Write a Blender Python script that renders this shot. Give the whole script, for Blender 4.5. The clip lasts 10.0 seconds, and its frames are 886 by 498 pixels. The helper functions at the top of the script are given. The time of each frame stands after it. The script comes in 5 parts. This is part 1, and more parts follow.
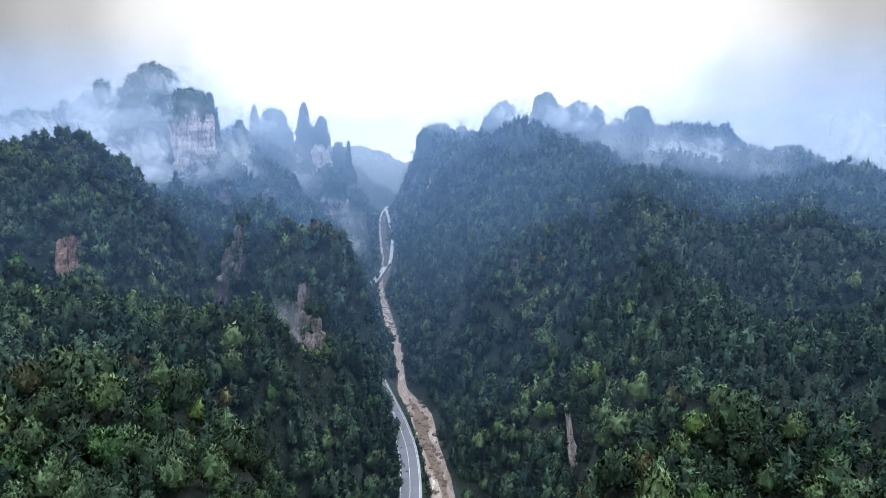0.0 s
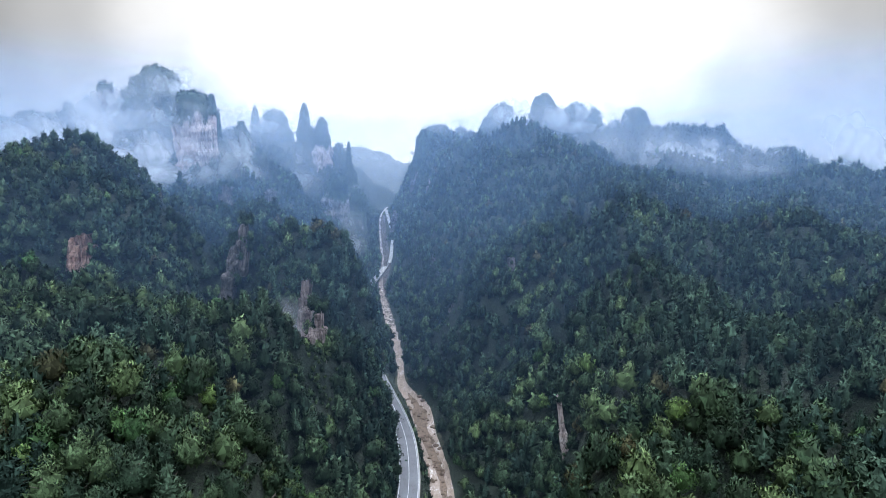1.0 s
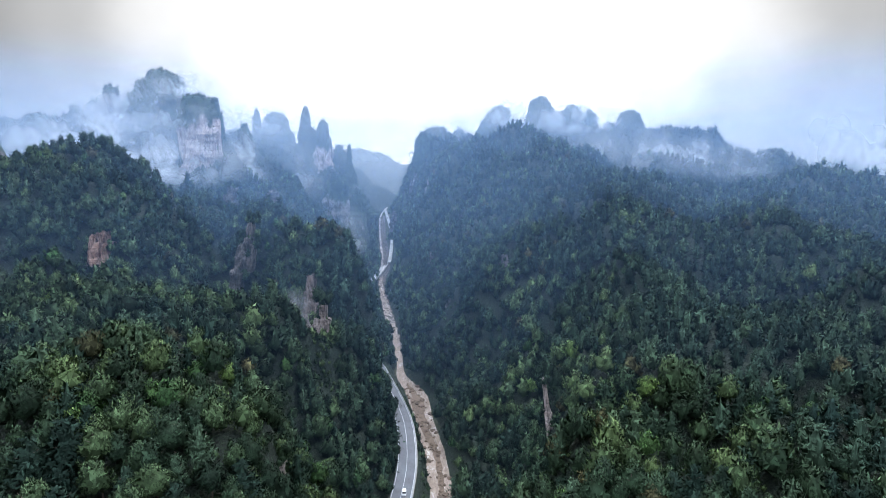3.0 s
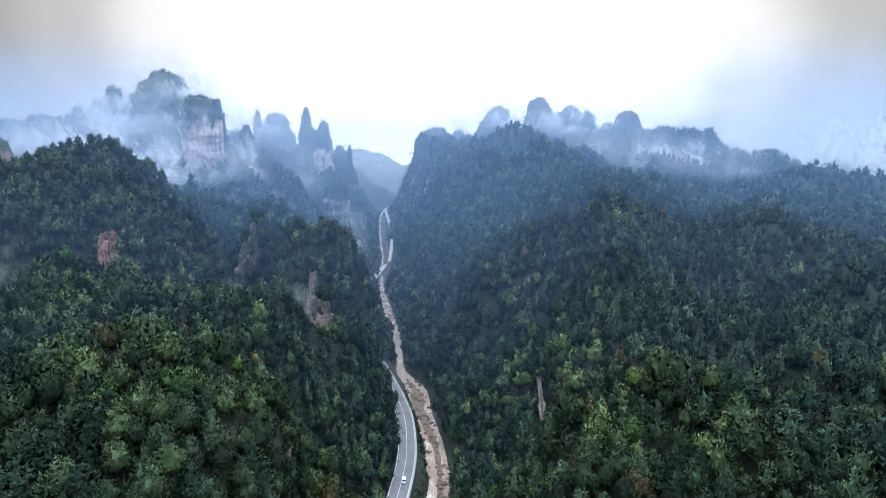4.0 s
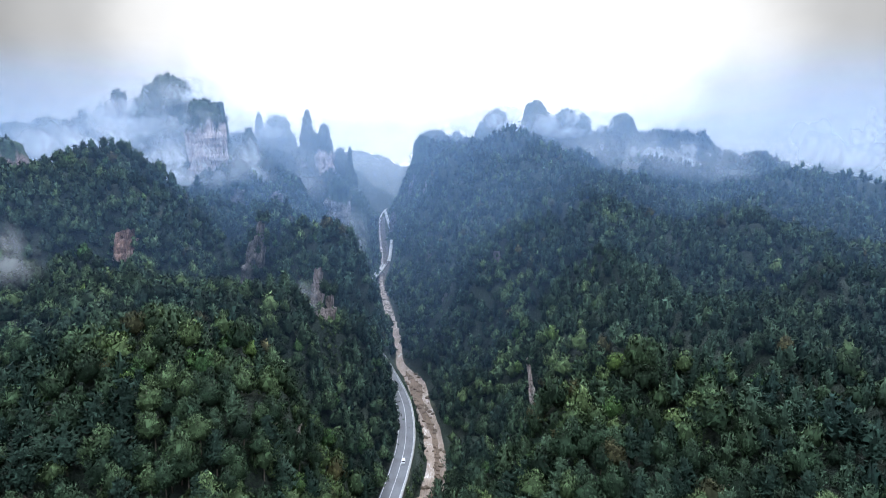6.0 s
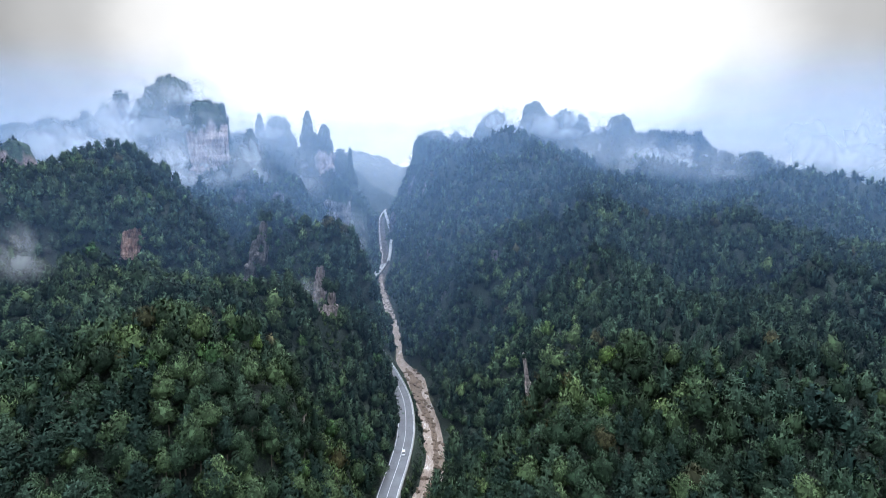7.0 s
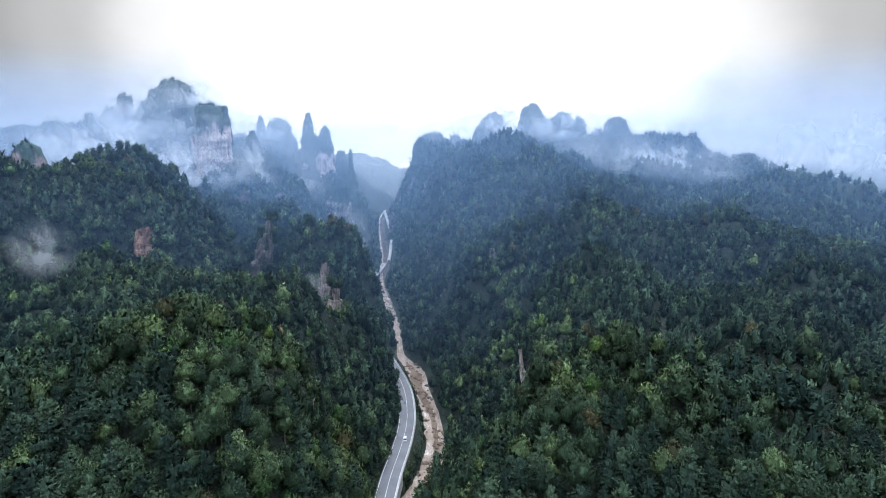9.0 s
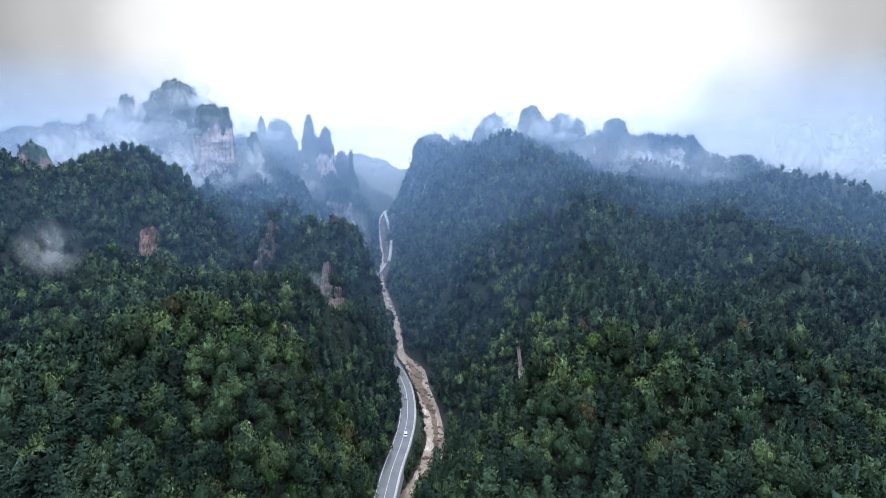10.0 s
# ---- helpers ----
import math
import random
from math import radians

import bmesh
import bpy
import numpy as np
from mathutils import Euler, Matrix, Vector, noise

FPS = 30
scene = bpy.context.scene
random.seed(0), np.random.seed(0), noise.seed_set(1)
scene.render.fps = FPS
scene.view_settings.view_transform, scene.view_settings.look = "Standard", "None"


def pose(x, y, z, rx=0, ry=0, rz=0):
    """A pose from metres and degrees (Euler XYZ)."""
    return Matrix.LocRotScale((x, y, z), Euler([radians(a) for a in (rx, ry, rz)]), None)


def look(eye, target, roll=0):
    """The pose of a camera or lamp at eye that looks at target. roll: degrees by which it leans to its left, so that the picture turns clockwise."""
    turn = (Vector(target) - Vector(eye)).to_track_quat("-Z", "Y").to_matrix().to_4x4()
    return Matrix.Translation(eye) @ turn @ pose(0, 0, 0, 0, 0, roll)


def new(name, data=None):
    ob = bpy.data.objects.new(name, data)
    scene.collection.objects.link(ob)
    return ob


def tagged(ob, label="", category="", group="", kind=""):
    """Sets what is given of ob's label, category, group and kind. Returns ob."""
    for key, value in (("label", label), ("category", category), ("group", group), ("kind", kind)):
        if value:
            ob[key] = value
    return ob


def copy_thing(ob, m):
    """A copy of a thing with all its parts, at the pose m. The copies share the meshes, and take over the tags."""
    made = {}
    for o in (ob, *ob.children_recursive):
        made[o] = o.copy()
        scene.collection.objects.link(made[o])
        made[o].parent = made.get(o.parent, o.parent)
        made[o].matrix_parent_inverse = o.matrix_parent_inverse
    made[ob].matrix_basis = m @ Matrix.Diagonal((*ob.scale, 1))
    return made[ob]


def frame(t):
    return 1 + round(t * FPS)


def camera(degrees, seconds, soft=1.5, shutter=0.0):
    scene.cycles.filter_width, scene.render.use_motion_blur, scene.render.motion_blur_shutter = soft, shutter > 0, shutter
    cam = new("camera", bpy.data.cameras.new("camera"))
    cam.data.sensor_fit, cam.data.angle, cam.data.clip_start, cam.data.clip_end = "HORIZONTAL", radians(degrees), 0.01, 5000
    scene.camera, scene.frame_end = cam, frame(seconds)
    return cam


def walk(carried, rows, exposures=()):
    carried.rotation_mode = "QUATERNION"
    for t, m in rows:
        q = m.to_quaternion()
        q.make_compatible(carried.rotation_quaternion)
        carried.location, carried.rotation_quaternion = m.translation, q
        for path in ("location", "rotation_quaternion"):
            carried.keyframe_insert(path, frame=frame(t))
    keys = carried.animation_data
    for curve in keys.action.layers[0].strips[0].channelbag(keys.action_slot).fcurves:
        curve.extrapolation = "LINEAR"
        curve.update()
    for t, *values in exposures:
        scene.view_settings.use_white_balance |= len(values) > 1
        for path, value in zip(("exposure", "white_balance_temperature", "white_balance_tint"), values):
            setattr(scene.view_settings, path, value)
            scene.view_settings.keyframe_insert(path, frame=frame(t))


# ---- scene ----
cam = camera(80.0, 10.0, soft=0.9)
METRES, EYE, TILT, LEAN, TURN = 85.0, 135.0, -8.4, 0.0, 0.0
ROWS = [
    (0, 0, 0, 0, 0, 0, -0),
    (0.5, 0.0057, -0.0541, -0.0075, -0.0154, 0.0385, 0.01),
    (1, 0.0117, -0.1126, -0.0159, -0.0154, 0.0693, 0.01),
    (1.5, 0.0173, -0.1665, -0.0234, -0.0231, 0.1155, 0.02),
    (2, 0.0233, -0.2244, -0.0318, -0.0385, 0.1618, 0.01),
    (2.5, 0.0288, -0.2774, -0.0392, -0.0539, 0.1926, 0),
    (4, 0.0444, -0.4414, -0.0611, -0.0539, 0.2311, 0.06),
    (4.5, 0.0486, -0.4922, -0.0677, -0.0539, 0.2696, 0.08),
    (5, 0.0531, -0.5463, -0.0754, -0.077, 0.3081, 0.07),
    (5.5, 0.0564, -0.595, -0.0822, -0.1001, 0.362, 0.09),
    (7, 0.0624, -0.741, -0.1031, -0.1926, 0.4467, 0.09),
    (7.5, 0.0623, -0.7839, -0.1103, -0.2234, 0.493, 0.11),
    (8, 0.0622, -0.8287, -0.1188, -0.2465, 0.5315, 0.13),
    (8.5, 0.0614, -0.8677, -0.1269, -0.2542, 0.57, 0.15),
    (9, 0.0598, -0.9078, -0.1338, -0.285, 0.6008, 0.14),
    (9.5, 0.0587, -0.9425, -0.1389, -0.3081, 0.647, 0.12),
    (10, 0.0568, -0.9769, -0.1447, -0.3312, 0.7086, 0.09),
]
walk(cam, [(t, pose(0, 0, EYE, TILT, LEAN, TURN) @ pose(METRES * x, METRES * y, METRES * z, 90 + pitch, roll, yaw)) for t, x, y, z, yaw, pitch, roll in ROWS])
scene.cycles.transparent_max_bounces = 48

# ---- world and light: an overcast morning, the cloud thinnest up the valley ----
def node(tree, kind, **values):
    n = tree.nodes.new(kind)
    for key, value in values.items():
        if key in n.inputs:
            n.inputs[key].default_value = value
        else:
            setattr(n, key, value)
    return n


def ramp(tree, stops, interpolation="LINEAR"):
    n = tree.nodes.new("ShaderNodeValToRGB")
    n.color_ramp.interpolation = interpolation
    while len(n.color_ramp.elements) < len(stops):
        n.color_ramp.elements.new(0.5)
    for e, (p, c) in zip(n.color_ramp.elements, stops):
        e.position, e.color = p, (*c, 1) if len(c) == 3 else c
    return n


def grey(v):
    return (v, v, v)


SUN_ELEVATION, SUN_AZIMUTH = radians(52), radians(12)
world = bpy.data.worlds.new("overcast_sky")
scene.world = world
world.use_nodes = True
wt = world.node_tree
wt.nodes.clear()
out = node(wt, "ShaderNodeOutputWorld")
sky = node(wt, "ShaderNodeTexSky", sky_type="NISHITA", sun_disc=False, sun_elevation=SUN_ELEVATION, sun_rotation=SUN_AZIMUTH)
sky_bg = node(wt, "ShaderNodeBackground", Strength=0.05)
wt.links.new(sky.outputs[0], sky_bg.inputs[0])
coord = node(wt, "ShaderNodeTexCoord")
# angle from the thin place in the cloud
dot = node(wt, "ShaderNodeVectorMath", operation="DOT_PRODUCT")
dot.inputs[1].default_value = Vector((0.03, 1.0, 0.19)).normalized()
wt.links.new(coord.outputs["Generated"], dot.inputs[0])
bank = node(wt, "ShaderNodeTexNoise", Scale=3.0, Detail=5.0, Roughness=0.55)
wt.links.new(coord.outputs["Generated"], bank.inputs["Vector"])
wob = node(wt, "ShaderNodeMath", operation="MULTIPLY_ADD")
wob.inputs[1].default_value, wob.inputs[2].default_value = 0.10, -0.05
wt.links.new(bank.outputs[0], wob.inputs[0])
add = node(wt, "ShaderNodeMath", operation="ADD")
wt.links.new(dot.outputs["Value"], add.inputs[0])
wt.links.new(wob.outputs[0], add.inputs[1])
cloud = ramp(wt, [(0.0, (0.80, 0.92, 1.12)), (0.50, (0.60, 0.66, 0.74)), (0.70, (0.44, 0.44, 0.45)), (0.755, (0.45, 0.45, 0.45)), (0.82, (0.62, 0.62, 0.62)), (0.905, (1.1, 1.1, 1.1)), (0.97, (2.6, 2.65, 2.75))], "EASE")
wt.links.new(add.outputs[0], cloud.inputs[0])
# the cloud is bright overhead
up = node(wt, "ShaderNodeSeparateXYZ")
wt.links.new(coord.outputs["Generated"], up.inputs[0])
lift = node(wt, "ShaderNodeMath", operation="ADD")
wt.links.new(up.outputs[2], lift.inputs[0])
wt.links.new(wob.outputs[0], lift.inputs[1])
over = ramp(wt, [(0.42, (0, 0, 0)), (0.92, (3.75, 4.3, 5.15))], "EASE")
wt.links.new(lift.outputs[0], over.inputs[0])
mix_two = node(wt, "ShaderNodeMix", data_type="RGBA", blend_type="LIGHTEN")
mix_two.inputs[0].default_value = 1.0
wt.links.new(cloud.outputs[0], mix_two.inputs[6])
wt.links.new(over.outputs[0], mix_two.inputs[7])
cloud_bg = node(wt, "ShaderNodeBackground", Strength=1.0)
wt.links.new(mix_two.outputs[2], cloud_bg.inputs[0])
mix = node(wt, "ShaderNodeMixShader", Fac=0.9)
wt.links.new(sky_bg.outputs[0], mix.inputs[1])
wt.links.new(cloud_bg.outputs[0], mix.inputs[2])
wt.links.new(mix.outputs[0], out.inputs[0])

sun = new("sun", bpy.data.lights.new("sun", "SUN"))
sun.data.energy, sun.data.angle, sun.data.color = 1.5, radians(12), (1.0, 0.97, 0.92)
sun.matrix_world = look((0, 0, 500), (-500 * math.cos(SUN_ELEVATION) * math.sin(SUN_AZIMUTH), -500 * math.cos(SUN_ELEVATION) * math.cos(SUN_AZIMUTH), 500 - 500 * math.sin(SUN_ELEVATION)))


# ---- materials ----
def material(name):
    m = bpy.data.materials.new(name)
    m.use_nodes = True
    t = m.node_tree
    t.nodes.clear()
    o = node(t, "ShaderNodeOutputMaterial")
    p = node(t, "ShaderNodeBsdfPrincipled")
    t.links.new(p.outputs[0], o.inputs[0])
    return m, t, p


def noise_at(t, scale, detail=4.0, rough=0.55, stretch=None, kind="Object", distortion=0.0):
    c = node(t, "ShaderNodeTexCoord")
    n = node(t, "ShaderNodeTexNoise", Scale=scale, Detail=detail, Roughness=rough, Distortion=distortion)
    if stretch:
        mp = node(t, "ShaderNodeMapping")
        mp.inputs["Scale"].default_value = stretch
        t.links.new(c.outputs[kind], mp.inputs[0])
        t.links.new(mp.outputs[0], n.inputs["Vector"])
    else:
        t.links.new(c.outputs[kind], n.inputs["Vector"])
    return n


def mix_rgb(t, a, b, fac, blend="MIX"):
    m = node(t, "ShaderNodeMix", data_type="RGBA", blend_type=blend)
    for i, v in ((0, fac), (6, a), (7, b)):
        if isinstance(v, (int, float)):
            m.inputs[i].default_value = v
        elif isinstance(v, tuple):
            m.inputs[i].default_value = (*v, 1)
        else:
            t.links.new(v, m.inputs[i])
    return m.outputs[2]


def bump(t, p, height, strength, distance):
    b = node(t, "ShaderNodeBump", Strength=strength, Distance=distance)
    t.links.new(height, b.inputs["Height"])
    t.links.new(b.outputs[0], p.inputs["Normal"])


def foliage(name, dark, mid, light):
    """Leaves: each tree has its own tone, each spray of leaves differs a little."""
    m, t, p = material(name)
    tint = node(t, "ShaderNodeAttribute", attribute_name="tint")
    info = node(t, "ShaderNodeObjectInfo")
    s = node(t, "ShaderNodeMath", operation="ADD")
    f = node(t, "ShaderNodeMath", operation="FRACT")
    t.links.new(tint.outputs["Fac"], s.inputs[0])
    t.links.new(info.outputs["Random"], s.inputs[1])
    t.links.new(s.outputs[0], f.inputs[0])
    tone = ramp(t, [(0.0, dark), (0.6, mid), (1.0, light)])
    t.links.new(f.outputs[0], tone.inputs[0])
    geo = node(t, "ShaderNodeNewGeometry")
    leaf = ramp(t, [(0.0, grey(0.45)), (0.5, grey(0.83)), (0.85, grey(1.3)), (1.0, grey(2.1))])
    t.links.new(geo.outputs["Random Per Island"], leaf.inputs[0])
    stand = noise_at(t, 0.012, 3.0)
    patch = ramp(t, [(0.35, (0.82, 0.9, 1.02)), (0.65, (1.14, 1.09, 0.9))])
    t.links.new(stand.outputs[0], patch.inputs[0])
    c = mix_rgb(t, tone.outputs[0], leaf.outputs[0], 1.0, "MULTIPLY")
    c = mix_rgb(t, c, patch.outputs[0], 1.0, "MULTIPLY")
    t.links.new(c, p.inputs["Base Color"])
    p.inputs["Roughness"].default_value = 0.65
    p.inputs["Specular IOR Level"].default_value = 0.07
    return m


BROAD = foliage("broad_leaves", (0.016, 0.029, 0.019), (0.037, 0.064, 0.036), (0.090, 0.132, 0.060))
PINE = foliage("pine_needles", (0.014, 0.029, 0.022), (0.031, 0.056, 0.041), (0.068, 0.108, 0.066))
BRIGHT = foliage("young_leaves", (0.034, 0.072, 0.030), (0.054, 0.104, 0.038), (0.105, 0.160, 0.052))
RUSSET = foliage("turning_leaves", (0.042, 0.044, 0.024), (0.066, 0.062, 0.032), (0.096, 0.086, 0.042))


def forest_floor():
    m, t, p = material("forest_floor")
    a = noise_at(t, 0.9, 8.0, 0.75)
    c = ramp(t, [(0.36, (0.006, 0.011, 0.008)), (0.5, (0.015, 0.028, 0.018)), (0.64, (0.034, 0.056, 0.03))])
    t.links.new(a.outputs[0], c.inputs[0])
    geo = node(t, "ShaderNodeNewGeometry")
    sep = node(t, "ShaderNodeSeparateXYZ")
    t.links.new(geo.outputs["Normal"], sep.inputs[0])
    n = noise_at(t, 0.06, 5.0, 0.6)
    steep = node(t, "ShaderNodeMath", operation="MULTIPLY_ADD")
    steep.inputs[1].default_value = 0.5
    t.links.new(n.outputs[0], steep.inputs[0])
    t.links.new(sep.outputs[2], steep.inputs[2])
    bare = ramp(t, [(0.42, grey(0.8)), (0.52, grey(0))])
    t.links.new(steep.outputs[0], bare.inputs[0])
    rockn = noise_at(t, 0.25, 6.0, 0.65, (1, 1, 0.35))
    rock = ramp(t, [(0.3, (0.05, 0.05, 0.048)), (0.6, (0.17, 0.15, 0.135)), (0.8, (0.28, 0.24, 0.21))])
    t.links.new(rockn.outputs[0], rock.inputs[0])
    t.links.new(mix_rgb(t, c.outputs[0], rock.outputs[0], bare.outputs[0]), p.inputs["Base Color"])
    p.inputs["Roughness"].default_value = 0.9
    bump(t, p, a.outputs[0], 1.0, 1.6)
    return m


def cliff_stone(name, warm, pale, dark, overgrown=False, fine=1.0):
    """Quartz sandstone: level beds, upright joints, dark water streaks."""
    m, t, p = material(name)
    big = noise_at(t, 0.06 * fine, 6.0, 0.62)
    c = ramp(t, [(0.3, dark), (0.45, warm), (0.6, pale), (0.75, warm)])
    t.links.new(big.outputs[0], c.inputs[0])
    streak = noise_at(t, 0.33 * fine, 5.0, 0.6, (1, 1, 0.10), distortion=0.4)
    s = ramp(t, [(0.36, grey(0.5)), (0.50, grey(1.0))])
    t.links.new(streak.outputs[0], s.inputs[0])
    bed = noise_at(t, 0.30 * fine, 5.0, 0.6, (0.12, 0.12, 1.6))
    b = ramp(t, [(0.38, grey(0.6)), (0.5, grey(1.0)), (0.7, grey(1.1))])
    t.links.new(bed.outputs[0], b.inputs[0])
    col = mix_rgb(t, c.outputs[0], s.outputs[0], 1.0, "MULTIPLY")
    col = mix_rgb(t, col, b.outputs[0], 0.4, "MULTIPLY")
    crack = node(t, "ShaderNodeTexVoronoi", feature="DISTANCE_TO_EDGE", Scale=0.16 * fine)
    cc = node(t, "ShaderNodeTexCoord")
    cm = node(t, "ShaderNodeMapping")
    cm.inputs["Scale"].default_value = (1.3, 1.3, 0.45)
    t.links.new(cc.outputs["Object"], cm.inputs[0])
    t.links.new(cm.outputs[0], crack.inputs["Vector"])
    joint = ramp(t, [(0.0, grey(0.3)), (0.06, grey(1.0))])
    t.links.new(crack.outputs["Distance"], joint.inputs[0])
    col = mix_rgb(t, col, joint.outputs[0], 0.9, "MULTIPLY")
    t.links.new(col, p.inputs["Base Color"])
    p.inputs["Roughness"].default_value = 0.9
    if overgrown:
        g = noise_at(t, 0.22, 6.0, 0.7)
        green = ramp(t, [(0.3, (0.012, 0.026, 0.02)), (0.5, (0.03, 0.058, 0.035)), (0.7, (0.06, 0.10, 0.05))])
        t.links.new(g.outputs[0], green.inputs[0])
        gap = noise_at(t, 0.05, 5.0, 0.65, (1, 1, 0.5))
        some = ramp(t, [(0.60, grey(0)), (0.68, grey(0.7))])
        t.links.new(gap.outputs[0], some.inputs[0])
        at = node(t, "ShaderNodeAttribute", attribute_name="bare")
        most = node(t, "ShaderNodeMath", operation="MAXIMUM")
        t.links.new(some.outputs[0], most.inputs[0])
        t.links.new(at.outputs["Fac"], most.inputs[1])
        col = mix_rgb(t, green.outputs[0], col, most.outputs[0])
        t.links.new(col, p.inputs["Base Color"])
    h = node(t, "ShaderNodeMath", operation="ADD")
    t.links.new(streak.outputs[0], h.inputs[0])
    t.links.new(bed.outputs[0], h.inputs[1])
    bump(t, p, h.outputs[0], 0.9, 2.0 / fine)
    return m


FLOOR = forest_floor()
PINK_TOWER = cliff_stone("overgrown_pink_sandstone", (0.60, 0.46, 0.42), (0.76, 0.64, 0.60), (0.32, 0.25, 0.23), True)
RUST_TOWER = cliff_stone("overgrown_rust_sandstone", (0.30, 0.20, 0.17), (0.42, 0.30, 0.26), (0.14, 0.10, 0.09), True)
GREY_TOWER = cliff_stone("overgrown_grey_sandstone", (0.20, 0.18, 0.165), (0.34, 0.305, 0.285), (0.09, 0.085, 0.08), True)
SCAR = cliff_stone("pale_sandstone", (0.36, 0.28, 0.25), (0.56, 0.47, 0.43), (0.12, 0.09, 0.08), fine=2.6)
STONE = cliff_stone("pink_sandstone", (0.22, 0.165, 0.145), (0.36, 0.285, 0.26), (0.085, 0.07, 0.062), fine=2.6)
RUST = cliff_stone("rust_sandstone", (0.26, 0.14, 0.10), (0.40, 0.26, 0.20), (0.08, 0.058, 0.046), fine=2.6)
GREYROCK = cliff_stone("weathered_sandstone", (0.105, 0.093, 0.086), (0.22, 0.19, 0.18), (0.04, 0.04, 0.038), fine=2.6)


def simple(name, color, rough, scale, low=0.7, high=1.2, bumpy=0.2, dist=0.05, stretch=None, metal=0.0):
    m, t, p = material(name)
    n = noise_at(t, scale, 6.0, 0.62, stretch)
    n2 = noise_at(t, scale * 0.13, 4.0)
    r = ramp(t, [(0.3, grey(low)), (0.7, grey(high))])
    r2 = ramp(t, [(0.3, grey(0.8)), (0.7, grey(1.15))])
    t.links.new(n.outputs[0], r.inputs[0])
    t.links.new(n2.outputs[0], r2.inputs[0])
    c = mix_rgb(t, color, r.outputs[0], 1.0, "MULTIPLY")
    c = mix_rgb(t, c, r2.outputs[0], 1.0, "MULTIPLY")
    t.links.new(c, p.inputs["Base Color"])
    p.inputs["Roughness"].default_value = rough
    p.inputs["Metallic"].default_value = metal
    bump(t, p, n.outputs[0], bumpy, dist)
    return m


ASPHALT = simple("asphalt", (0.115, 0.12, 0.135), 0.75, 1.2, 0.85, 1.1, 0.15, 0.02)
PAINT = simple("road_paint", (0.62, 0.63, 0.65), 0.6, 0.9, 0.75, 1.1)
CONCRETE = simple("concrete", (0.36, 0.35, 0.34), 0.8, 0.7)
STEEL = simple("galvanised_steel", (0.42, 0.43, 0.45), 0.45, 2.0, metal=0.6)
BARK = simple("bark", (0.16, 0.13, 0.105), 0.9, 2.5, bumpy=0.5)
GRAVEL = simple("river_gravel", (0.15, 0.105, 0.075), 0.9, 0.8, 0.5, 1.35, 0.7, 0.3)
BOULDER = simple("boulder_stone", (0.14, 0.10, 0.07), 0.85, 0.9, 0.6, 1.3, 0.5, 0.1)


def muddy_water():
    m, t, p = material("muddy_water")
    n = noise_at(t, 0.55, 6.0, 0.7, (1.6, 0.5, 1), distortion=1.2)
    big = noise_at(t, 0.16, 4.0, 0.65, (1.6, 0.45, 1), distortion=0.8)
    c = ramp(t, [(0.40, (0.13, 0.088, 0.064)), (0.50, (0.22, 0.16, 0.125)), (0.585, (0.28, 0.215, 0.18)), (0.665, (0.60, 0.56, 0.53))])
    a = node(t, "ShaderNodeMath", operation="MULTIPLY_ADD")
    a.inputs[1].default_value = 0.5
    half = node(t, "ShaderNodeMath", operation="MULTIPLY")
    half.inputs[1].default_value = 0.55
    t.links.new(big.outputs[0], half.inputs[0])
    t.links.new(n.outputs[0], a.inputs[0])
    t.links.new(half.outputs[0], a.inputs[2])
    t.links.new(a.outputs[0], c.inputs[0])
    t.links.new(c.outputs[0], p.inputs["Base Color"])
    p.inputs["Roughness"].default_value = 0.35
    bump(t, p, n.outputs[0], 0.7, 0.5)
    return m


WATER = muddy_water()


